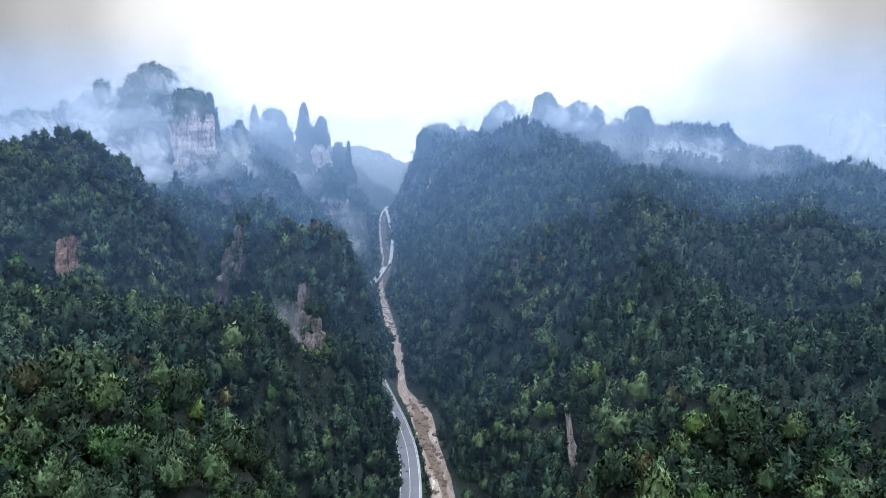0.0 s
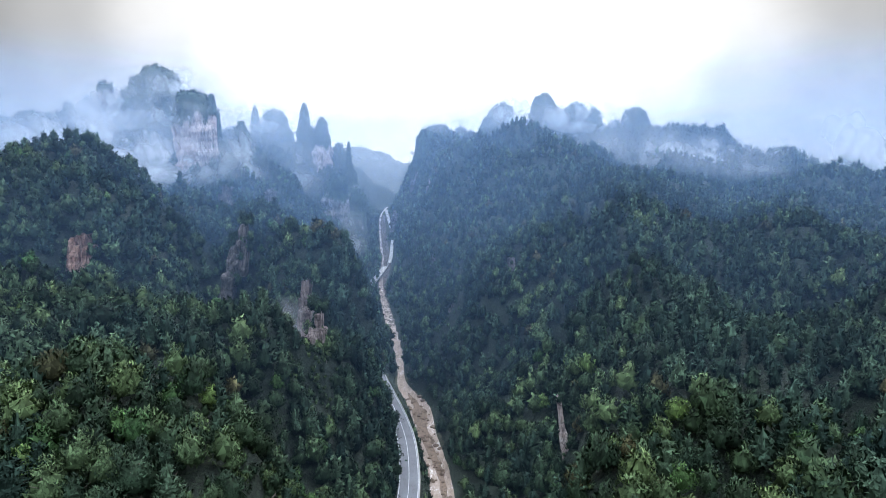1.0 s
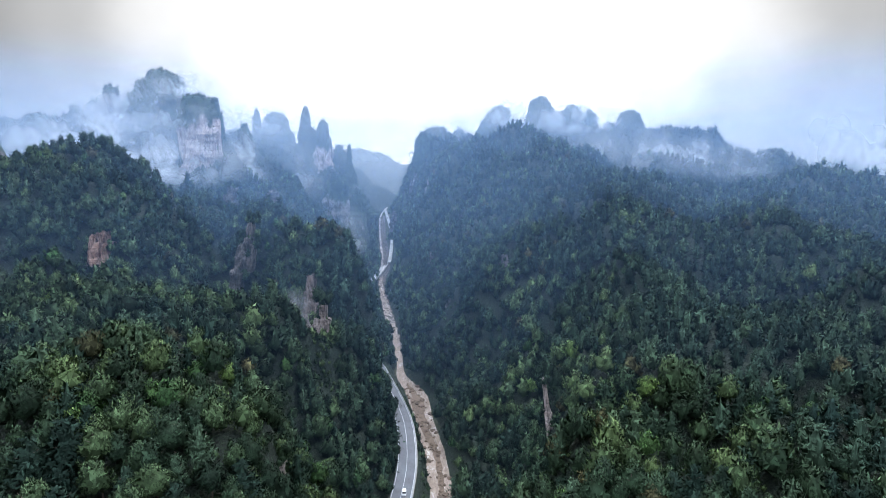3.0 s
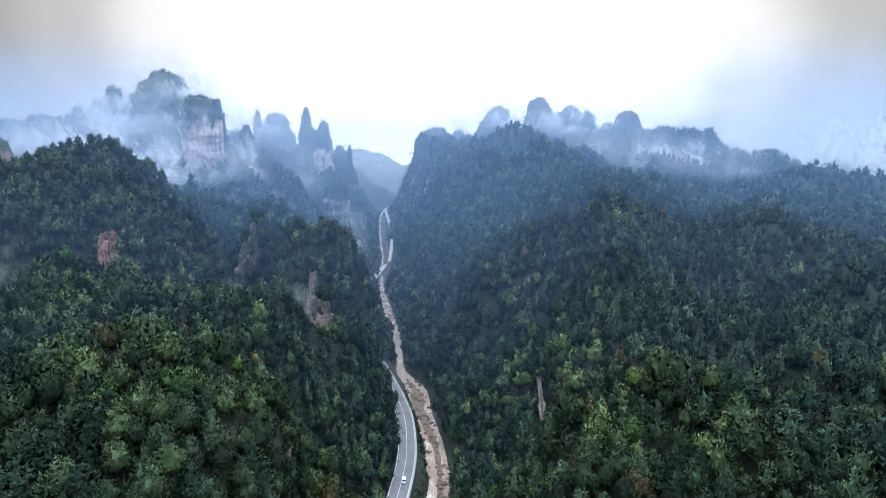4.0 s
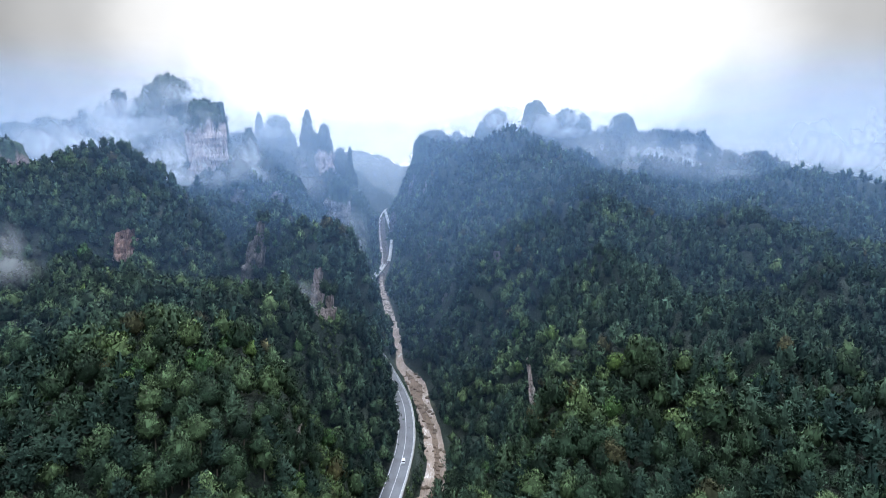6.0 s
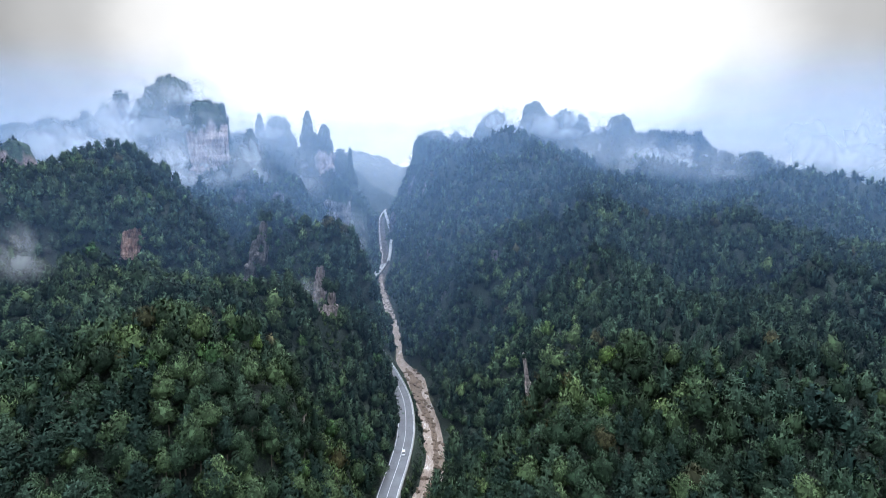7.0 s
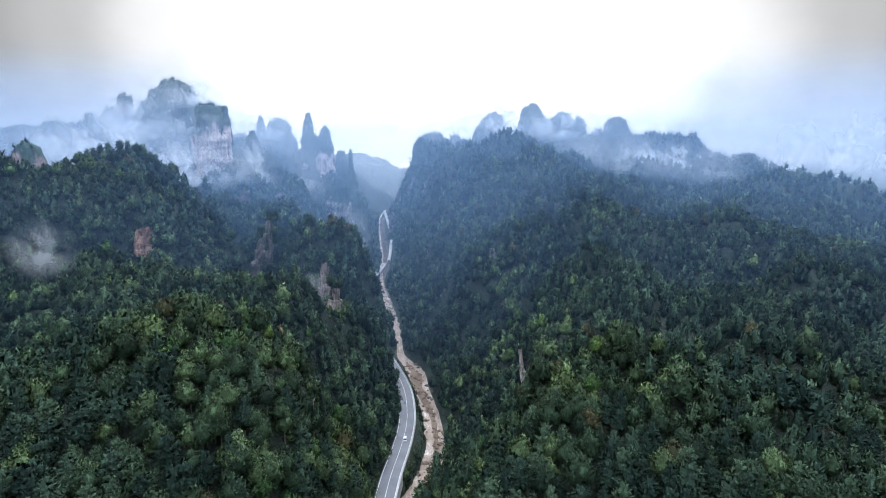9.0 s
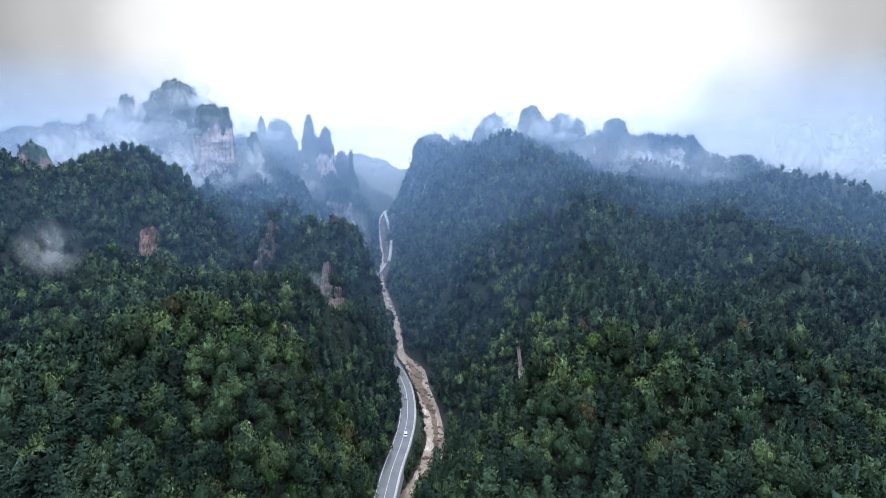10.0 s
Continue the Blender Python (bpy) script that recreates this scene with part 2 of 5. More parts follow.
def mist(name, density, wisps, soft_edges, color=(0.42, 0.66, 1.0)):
    """Sheets of mist droplets and of painted distance haze: scatter from both sides, thinning out by soft noise and
    towards the rim of the bank.
    """
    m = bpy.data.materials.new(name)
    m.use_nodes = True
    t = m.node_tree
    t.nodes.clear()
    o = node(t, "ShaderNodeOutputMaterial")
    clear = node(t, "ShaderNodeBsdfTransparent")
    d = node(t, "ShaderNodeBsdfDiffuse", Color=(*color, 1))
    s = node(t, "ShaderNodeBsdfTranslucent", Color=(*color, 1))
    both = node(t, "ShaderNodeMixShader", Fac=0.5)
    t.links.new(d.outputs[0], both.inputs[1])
    t.links.new(s.outputs[0], both.inputs[2])
    c = node(t, "ShaderNodeTexCoord")
    n = node(t, "ShaderNodeTexNoise", Scale=wisps, Detail=6.0, Roughness=0.55, Distortion=0.7)
    t.links.new(c.outputs["Object"], n.inputs["Vector"])
    sep = node(t, "ShaderNodeSeparateXYZ")
    t.links.new(c.outputs["Generated"], sep.inputs[0])
    if soft_edges:
        low = ramp(t, [(0.34, grey(0)), (0.64, grey(1))], "EASE")
        t.links.new(n.outputs[0], low.inputs[0])
        u = node(t, "ShaderNodeVectorMath", operation="SUBTRACT")
        u.inputs[1].default_value = (0.5, 0.5, 0.5)
        flat = node(t, "ShaderNodeVectorMath", operation="MULTIPLY")
        flat.inputs[1].default_value = (2, 0, 2)
        length = node(t, "ShaderNodeVectorMath", operation="LENGTH")
        t.links.new(c.outputs["Generated"], u.inputs[0])
        t.links.new(u.outputs[0], flat.inputs[0])
        t.links.new(flat.outputs[0], length.inputs[0])
        rim = ramp(t, [(0.1, grey(1)), (0.95, grey(0))], "EASE")
        t.links.new(length.outputs["Value"], rim.inputs[0])
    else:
        # painted haze: its strength set by height, fullest two thirds up the sheet
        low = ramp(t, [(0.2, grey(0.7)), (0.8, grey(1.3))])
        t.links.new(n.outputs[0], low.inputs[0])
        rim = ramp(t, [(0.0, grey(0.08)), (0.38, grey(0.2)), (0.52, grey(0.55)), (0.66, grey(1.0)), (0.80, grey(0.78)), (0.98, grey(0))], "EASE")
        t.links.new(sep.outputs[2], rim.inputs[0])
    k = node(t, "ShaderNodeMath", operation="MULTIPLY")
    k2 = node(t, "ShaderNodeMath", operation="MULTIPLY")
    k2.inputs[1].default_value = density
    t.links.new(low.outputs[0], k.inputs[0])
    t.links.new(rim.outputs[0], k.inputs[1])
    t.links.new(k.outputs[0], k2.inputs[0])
    mx = node(t, "ShaderNodeMixShader")
    t.links.new(k2.outputs[0], mx.inputs[0])
    t.links.new(clear.outputs[0], mx.inputs[1])
    t.links.new(both.outputs[0], mx.inputs[2])
    t.links.new(mx.outputs[0], o.inputs[0])
    return m


# ---- helpers for meshes ----
def part(name, bm, mat, parent=None, label=""):
    me = bpy.data.meshes.new(name)
    bm.to_mesh(me)
    bm.free()
    me.materials.append(mat)
    ob = new(name, me)
    ob.parent = parent
    if label:
        ob["label"] = label
    return ob


def mesh_from(name, verts, faces, mat, parent=None, label="", smooth=False, tint=None, normals=None):
    """One mesh object from arrays of corners and of triangles or quads."""
    me = bpy.data.meshes.new(name)
    verts, faces = np.asarray(verts, dtype=np.float32), np.asarray(faces, dtype=np.int32)
    k = faces.shape[1]
    me.vertices.add(len(verts))
    me.vertices.foreach_set("co", verts.ravel())
    me.loops.add(faces.size)
    me.loops.foreach_set("vertex_index", faces.ravel())
    me.polygons.add(len(faces))
    me.polygons.foreach_set("loop_start", np.arange(0, faces.size, k, dtype=np.int32))
    me.polygons.foreach_set("use_smooth", np.full(len(faces), smooth))
    if tint is not None:
        a = me.attributes.new("tint", "FLOAT", "POINT")
        a.data.foreach_set("value", np.asarray(tint, dtype=np.float32))
    me.update(calc_edges=True)
    me.validate()
    if normals is not None:
        a = me.attributes.new("custom_normal", "FLOAT_VECTOR", "POINT")
        a.data.foreach_set("vector", np.asarray(normals, dtype=np.float32).ravel())
    me.materials.append(mat)
    ob = new(name, me)
    ob.parent = parent
    if label:
        ob["label"] = label
    return ob


def hashed(i, j, k, seed):
    n = (i.astype(np.int64) * 374761393 + j.astype(np.int64) * 668265263 + k.astype(np.int64) * 1440662683 + seed * 974634777) & 0x7FFFFFFF
    n = ((n ^ (n >> 13)) * 1274126177) & 0x7FFFFFFF
    n = (n ^ (n >> 16)) & 0xFFFF
    return n / 65535.0


def vnoise(x, y, z=0.0, seed=0):
    """Smooth value noise, -1 to 1."""
    x, y, z = np.broadcast_arrays(np.asarray(x, float), np.asarray(y, float), np.asarray(z, float))
    i, j, k = np.floor(x), np.floor(y), np.floor(z)
    u, v, w = x - i, y - j, z - k
    u, v, w = (a * a * (3 - 2 * a) for a in (u, v, w))
    total = 0.0
    for a in (0, 1):
        for b in (0, 1):
            for c in (0, 1):
                total = total + hashed(i + a, j + b, k + c, seed) * (u if a else 1 - u) * (v if b else 1 - v) * (w if c else 1 - w)
    return total * 2 - 1


def fbm(x, y, z=0.0, seed=0, octaves=4):
    s, amp = 0.0, 1.0
    for o in range(octaves):
        s = s + amp * vnoise(x * 2 ** o, y * 2 ** o, z * 2 ** o, seed + o)
        amp *= 0.5
    return s


# ---- the lie of the land: crest lines, from which the slopes fall away ----
ridges = []


def ridge(slope, rounding, *points):
    for a, b in zip(points, points[1:]):
        ridges.append((np.array(a, float), np.array(b, float), slope, rounding))


# wooded hill beside the road, near side
ridge(0.45, 20, (-66, 112, 64), (-84, 116, 70), (-105, 145, 73), (-150, 200, 72), (-260, 215, 70))
ridge(0.85, 10, (-105, 145, 73), (-88, 197, 78), (-68, 184, 72))
# the spur that drops into the gorge
ridge(1.5, 7, (-61, 274, 95), (-70, 284, 98), (-92, 310, 101), (-125, 360, 102), (-175, 390, 110), (-240, 480, 120))
# the mountain with the rust-red cliff
ridge(0.85, 14, (-480, 290, 142), (-330, 300, 140), (-262, 315, 146), (-255, 342, 148), (-212, 338, 132), (-188, 345, 116))
ridge(0.9, 8, (-190, 300, 112), (-150, 274, 88))
ridge(0.8, 12, (-255, 315, 146), (-200, 280, 105), (-186, 262, 92))
# back of the left side, under the towers
ridge(0.7, 20, (-230, 560, 112), (-285, 640, 128), (-300, 700, 142), (-430, 830, 200), (-610, 880, 225), (-900, 960, 230))
ridge(1.15, 6, (-284, 765, 190), (-250, 745, 142), (-216, 728, 104), (-181, 702, 78), (-145, 690, 55))
ridge(1.1, 10, (-290, 1050, 170), (-215, 980, 150), (-160, 900, 120), (-128, 850, 80))
ridge(0.9, 20, (-430, 830, 190), (-395, 1250, 220), (-600, 1500, 260))
ridge(1.0, 10, (-420, 1350, 230), (-300, 1330, 200), (-215, 1330, 150), (-165, 1330, 100))
# wooded hill on the other bank, near side
ridge(0.55, 20, (78, 128, 54), (96, 182, 65), (140, 187, 68), (195, 212, 56), (300, 280, 34))
ridge(0.5, 22, (96, 182, 65), (118, 110, 54))
# the long ridge behind it
ridge(0.95, 10, (102, 200, 70), (97, 285, 101), (86, 360, 109), (86, 443, 117), (64, 560, 142), (36, 618, 166))
ridge(0.7, 14, (84, 330, 104), (137, 348, 110), (130, 470, 132), (125, 560, 155), (115, 636, 174), (75, 634, 172), (36, 618, 164))
ridge(0.65, 14, (137, 348, 110), (225, 348, 98), (282, 300, 86), (430, 330, 78))
ridge(0.6, 16, (225, 348, 98), (345, 474, 118), (392, 526, 133), (436, 709, 159), (423, 830, 188), (374, 850, 200), (330, 930, 215))
ridge(0.6, 16, (392, 526, 133), (420, 470, 120), (560, 420, 98), (800, 440, 90))
ridge(0.7, 14, (115, 636, 174), (170, 645, 163), (300, 690, 150), (436, 709, 159))
ridge(0.9, 15, (330, 930, 210), (188, 980, 225), (115, 1000, 225), (-20, 880, 165))
ridge(2.2, 8, (105, 700, 176), (30, 800, 176), (-28, 862, 192), (-20, 1000, 190), (-30, 1150, 200))
ridge(0.7, 14, (137, 348, 110), (215, 500, 128), (300, 690, 150))
ridge(0.6, 14, (225, 348, 98), (240, 262, 78), (255, 205, 54))
# far end of the valley
ridge(0.55, 40, (-900, 1600, 190), (-420, 1720, 190), (-300, 1720, 215), (-235, 1700, 205), (-175, 1700, 158), (-130, 1700, 140), (-60, 1780, 150), (60, 1800, 175), (500, 1750, 170), (1200, 1500, 150))
ridge(0.5, 40, (-1400, 500, 240), (-900, 300, 190), (-500, -100, 120))
ridge(0.5, 40, (1500, 700, 150), (900, 300, 120), (500, -100, 110))

RIVER_Y = np.array([-400, 100, 140, 160, 185, 213, 240, 264, 302, 333, 356, 398, 440, 520, 600, 700, 800, 900, 1000, 1400, 4000], float)
RIVER_X = np.array([-30, -22, -11, -3, 1.5, 0.5, -3.5, -8, -14.5, -26.5, -29.5, -35, -43, -58, -72, -81, -95, -108, -117, -70, 600], float)
RIVER_Z = np.array([-24, -13, -12, -11.5, -11, -10.5, -10, -10, -9.5, -9, -8, -6, -4, -3, 0, 12, 28, 42, 53, 90, 200], float)
ROAD_Y = np.array([-400, 60, 125, 146, 174, 200, 219, 244, 259, 277, 293, 340, 440, 520, 600], float)
ROAD_X = np.array([-60, -24, -19, -17.8, -14.9, -13.8, -14.9, -18.2, -21.6, -26.6, -31.5, -46, -64, -76, -84], float)


def smooth_interp(v, xs, ys):
    """Cubic through the points, with the slopes of its neighbours."""
    v = np.clip(np.asarray(v, float), xs[0], xs[-1])
    m = np.gradient(ys, xs)
    i = np.clip(np.searchsorted(xs, v) - 1, 0, len(xs) - 2)
    h = xs[i + 1] - xs[i]
    s = (v - xs[i]) / h
    return (2 * s ** 3 - 3 * s ** 2 + 1) * ys[i] + (s ** 3 - 2 * s ** 2 + s) * h * m[i] + (-2 * s ** 3 + 3 * s ** 2) * ys[i + 1] + (s ** 3 - s ** 2) * h * m[i + 1]


def river_x(y):
    return smooth_interp(y, RIVER_Y, RIVER_X)


def river_z(y):
    return np.interp(y, RIVER_Y, RIVER_Z)


def road_x(y):
    return smooth_interp(y, ROAD_Y, ROAD_X)


CUTS = ((-181, 257, 11, 14, 20), (-133, 318, 9, 30, 34), (-73, 258, 5, 17, 15), (-59, 238, 6, 20, 15), (51, 197, 4.5, 20, 16), (-48, 130, 3.5, 11, 9), (381, 668, 11, 17, 22), (45, 332, 5, 13, 12), (9, 366, 5, 13, 12))


def land(x, y):
    x, y = np.asarray(x, float), np.asarray(y, float)
    wx = x + 9 * vnoise(x / 55, y / 55, 0, 11)
    wy = y + 9 * vnoise(x / 55, y / 55, 0, 12)
    tops = np.full(x.shape, 10.0)
    acc = np.zeros(x.shape)
    K = 9.0
    for a, b, slope, rnd in ridges:
        d = b[:2] - a[:2]
        s = np.clip(((wx - a[0]) * d[0] + (wy - a[1]) * d[1]) / (d @ d), 0, 1)
        dist = np.hypot(wx - a[0] - s * d[0], wy - a[1] - s * d[1])
        z = a[2] + s * (b[2] - a[2]) - slope * (np.sqrt(dist ** 2 + rnd ** 2) - rnd)
        acc = acc + np.exp(np.clip(z, -300, 400) / K)
    h = K * np.log(acc + math.exp(5 / K))
    far = np.clip((np.hypot(x, y) - 150) / 500, 0, 1)
    h = h + (3.0 + 5 * far) * fbm(x / 46, y / 46, 0, 3, 4)
    for cx, cy, r, deep in ((-128, 288, 30, 20), (-215, 560, 60, 10)):
        h = h - deep * np.exp(-((x - cx) ** 2 + (y - cy) ** 2) / (r * r))
    # ribs and ravines
    h = h + (4.2 + 3.5 * far) * (0.55 - 2 * np.abs(vnoise(x / 31, y / 31, 0, 71))) + 2.2 * (0.55 - 2 * np.abs(vnoise(x / 13, y / 13, 0, 72)))
    h = h - 5.5 + 3.0 * far
    h = h + 10.0 * np.clip((y - 190) / 110, 0, 1) * (0.5 - 2 * np.abs(vnoise(x / 52 + 0.3, y / 80, 0, 73)))
    # steps in the slopes, under bare rock faces
    for cx, cy, w, deep, ahead in CUTS:
        d = cy - y
        h = h - deep * np.exp(-((x - cx) / w) ** 4) * np.where(d > 0, np.exp(-(d / ahead) ** 2), 0) * np.clip(d / 2.5, 0, 1)
    # the gorge: river bed, road bench, walls
    xr, zr = river_x(y), river_z(y)
    right = np.interp(y, [0, 160, 260, 400, 500, 650, 850, 1100], [0.9, 0.75, 0.95, 1.25, 1.5, 2.2, 2.8, 2.2])
    left = np.interp(y, [0, 115, 150, 200, 240, 262, 330, 420, 700, 1000], [1.0, 2.2, 1.35, 1.5, 3.4, 6.0, 5.0, 2.2, 1.8, 1.6])
    rough = 1 + 0.28 * fbm(x / 30, y / 30, 0, 21, 3)
    xl = np.where(y < 300, road_x(y) - 6.5, np.interp(y, [300, 340, 600], [-39, -50, -92]))
    xl = np.where(y < 600, xl, xr - 16)
    wr = np.interp(y, [0, 160, 200, 213, 264, 302, 333, 356, 600, 700, 800, 900, 1000], [6, 5, 4.5, 5, 6, 6, 4, 2.5, 6, 14, 20, 22, 18])
    dr = np.maximum(x - xr - wr, 0)
    up = (np.minimum(dr, 40) * right + np.maximum(dr - 40, 0) * np.maximum(right, 1.7)) * rough
    ul = np.maximum(xl - x, 0) * left * rough
    bench = np.where(y < 320, 0.0, np.interp(y, [320, 600, 700, 4000], [0, 4, 10, 200]))
    floor_z = np.where(x > xr, zr, np.where(x < xl, bench, np.interp((x - xl) / np.maximum(xr - wr - xl, 0.1), [0, 0.76, 1.0], [0, 0, 1]) * (zr - bench) + bench))
    wall = floor_z + up + ul
    lim = np.where(x < xl, wall, np.where(x > xr + wr, zr + up, floor_z))
    k = 5.0
    m = np.clip(0.5 + 0.5 * (lim - h) / k, 0, 1)
    low = h * m + lim * (1 - m) - k * m * (1 - m)
    inside = (x > xl) & (x < xr + wr)
    cut = np.where((y > 60) & (y < 345), 1.6, 0.6)
    return np.where(inside, np.minimum(floor_z - cut, np.maximum(h, -50)), np.maximum(low, np.where(x < xl, bench, zr)) - 0.0)


# ---- ground: one sheet from the gorge to the horizon ----
def spread(lo, hi, fine_lo, fine_hi, step, growth):
    mid = list(np.arange(fine_lo, fine_hi, step))
    out, s, v = [], step, fine_lo
    while v > lo:
        s *= growth
        v -= s
        out.append(v)
    back, s, v = [], step, mid[-1]
    while v < hi:
        s *= growth
        v += s
        back.append(v)
    return np.array(out[::-1] + mid + back)


GX = spread(-3800, 3800, -130, 140, 3.4, 1.03)
GY = spread(-1200, 4600, 70, 400, 4.0, 1.022)
gx, gy = np.meshgrid(GX, GY)
gz = land(gx, gy)


def grid_faces(rows, cols):
    i = np.arange(rows * cols).reshape(rows, cols)
    return np.stack([i[:-1, :-1], i[:-1, 1:], i[1:, 1:], i[1:, :-1]], -1).reshape(-1, 4)


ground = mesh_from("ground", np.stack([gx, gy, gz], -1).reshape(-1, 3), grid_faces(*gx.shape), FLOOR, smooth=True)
tagged(ground, "dark forest floor and bare rock of steep gorge slopes", "ground", kind="structure")


def height(x, y):
    """Height of the sheet, between its corners."""
    i = np.clip(np.searchsorted(GX, x) - 1, 0, len(GX) - 2)
    j = np.clip(np.searchsorted(GY, y) - 1, 0, len(GY) - 2)
    u, v = (x - GX[i]) / (GX[i + 1] - GX[i]), (y - GY[j]) / (GY[j + 1] - GY[j])
    return (gz[j, i] * (1 - u) + gz[j, i + 1] * u) * (1 - v) + (gz[j + 1, i] * (1 - u) + gz[j + 1, i + 1] * u) * v


# ---- road and river ----
def ribbon(name, xs, ys, zs, half, mat, across=1, thick=0.25, parent=None, label=""):
    """A band along a line, with a thickness."""
    p = np.stack([xs, ys, zs], -1)
    d = np.gradient(p, axis=0)
    side = np.stack([d[:, 1], -d[:, 0]], -1)
    side /= np.linalg.norm(side, axis=1)[:, None]
    half = np.broadcast_to(np.asarray(half, float), (len(xs),))
    cols = []
    for f in np.linspace(-1, 1, across + 1):
        q = p.copy()
        q[:, :2] += side * (half * f)[:, None]
        cols.append(q)
    edge = [cols[0] - (0, 0, thick)] + cols + [cols[-1] - (0, 0, thick)]
    v = np.stack(edge, 1)
    return mesh_from(name, v.reshape(-1, 3), grid_faces(len(xs), len(edge)), mat, parent, label)


def offset_line(off, ys):
    xs = road_x(ys)
    d = np.gradient(xs, ys)
    n = np.hypot(1, d)
    return xs + off / n, ys - off * d / n


ry = np.arange(-398, 600, 2.5)
road = ribbon("road", road_x(ry), ry, np.interp(ry, [-398, 320, 600], [0.05, 0.05, 4.2]), 4.6, ASPHALT, 2, 0.5)
tagged(road, "grey two-lane asphalt mountain road beside the river", "road", kind="structure")
for off, w in ((-4.1, 0.11), (0.0, 0.10), (4.1, 0.11)):
    lx, ly = offset_line(off, np.arange(-398, 330, 2.5))
    ribbon("road_line", lx, ly, np.full(lx.shape, 0.062), w, PAINT, 1, 0.008, road, "white painted line")
kx, ky = offset_line(4.75, np.arange(60, 330, 2.5))
wall = ribbon("retaining_wall", kx, ky, np.full(kx.shape, 0.30), 0.25, CONCRETE, 1, 7.0)
tagged(wall, "concrete retaining wall under the outer road edge", "wall", kind="structure")

vy = np.arange(-398, 1100, 3.0)
rw = np.interp(vy, [-60, 140, 160, 185, 213, 240, 264, 302, 333, 345, 356, 398, 440, 520, 600, 640, 700, 1100], [6, 5.5, 5.5, 4.5, 5.5, 5.2, 5.0, 6.0, 2.6, 1.8, 1.6, 2.8, 4.2, 3.0, 1.7, 1.0, 0.8, 0.7])
water = ribbon("river", river_x(vy), vy, river_z(vy) + 0.5, rw + 0.7, WATER, 6, 1.0)
tagged(water, "muddy brown mountain river with white rapids", "river", kind="structure")


# the river bank under the road, up to the foot of the far slope
sy = np.arange(56, 350, 1.6)
u = np.linspace(0, 1, 34)
SY, U = np.meshgrid(sy, u, indexing="ij")
left_x, mid_x, half_x = road_x(SY) + 4.9, river_x(SY), np.interp(SY, vy, rw)
SX = left_x + (mid_x + half_x + 16 - left_x) * U
RZ = river_z(SY)
gap = np.maximum(mid_x - half_x - left_x, 0.6)
f_left = np.clip((SX - left_x) / gap, 0, 1)
SZ = np.where(SX < mid_x, -4.5 * np.minimum(f_left * 6, 1) + (RZ + 4.2) * f_left ** 0.8, RZ - 0.4 + np.maximum(SX - mid_x - half_x, 0) * 0.72)
SZ = np.where((SX > mid_x - half_x) & (SX < mid_x + half_x), RZ - 0.5, SZ)
SZ = SZ + 0.5 * fbm(SX / 5, SY / 5, 0, 61, 3) * np.clip(f_left * 5, 0, 1) * np.where(np.abs(SX - mid_x) < half_x, 0.4, 1)
SZ = np.where(U > 0.97, SZ - 4, SZ)
BANK = simple("river_bank", (0.055, 0.06, 0.035), 0.95, 0.5, 0.5, 1.5, 0.6, 0.4)
shore = mesh_from("river_bank", np.stack([SX, SY, SZ], -1).reshape(-1, 3), grid_faces(*SX.shape), BANK, smooth=True)
tagged(shore, "rough bank of earth and stones beside the river", "river bank", kind="structure")

# gravel and boulders between the two channels
by = np.arange(150, 318, 1.5)
bx = river_x(by) + np.interp(by, [150, 185, 230, 262, 318], [0.5, 0.8, 1.2, -1.5, -1.0])
bw = np.interp(by, [150, 165, 178, 190, 240, 258, 290, 318], [0.2, 0.9, 0.5, 1.3, 1.5, 3.0, 3.4, 0.4]) * (1 + 0.4 * vnoise(by / 6, 0.0, 0, 41))
bar = ribbon("gravel_bar", bx, by, river_z(by) + 0.75 + 0.2 * vnoise(by / 3, 0.5, 0, 42), np.maximum(bw, 0.15), GRAVEL, 6, 1.0)
tagged(bar, "brown gravel bar with boulders in the river bed", "gravel bar", kind="structure")


def stone_mesh(seed):
    bm = bmesh.new()
    bmesh.ops.create_icosphere(bm, subdivisions=2, radius=1)
    r = np.random.default_rng(seed)
    off = r.uniform(0, 90, 3)
    for v in bm.verts:
        n = noise.noise(Vector(v.co) * 1.1 + Vector(off)) * 0.5 + noise.noise(Vector(v.co) * 2.7 + Vector(off)) * 0.2
        v.co *= 1 + n
        v.co.z *= 0.7
    me = bpy.data.meshes.new("boulder")
    bm.to_mesh(me)
    bm.free()
    me.materials.append(BOULDER)
    return me


stones = [stone_mesh(k) for k in range(6)]
rock_rng = np.random.default_rng(5)
for k in range(150):
    y = rock_rng.uniform(150, 318)
    if k % 3:
        x = np.interp(y, by, bx) + rock_rng.normal() * np.interp(y, by, bw) * 0.7
        size = rock_rng.uniform(0.45, 1.2)
    else:
        side = rock_rng.choice((-1, 1))
        x = river_x(y) + side * np.interp(y, vy, rw) * rock_rng.uniform(0.3, 1.15)
        size = rock_rng.uniform(0.5, 1.6)
    b = new("boulder", stones[k % 6])
    b.matrix_world = pose(x, y, float(river_z(y)) + 0.62 + 0.1 * size, 0, 0, rock_rng.uniform(0, 360)) @ Matrix.Diagonal((size * 1.2, size, size, 1))
    tagged(b, "rounded brown boulder in the muddy river bed", "boulder", "boulders in the river")

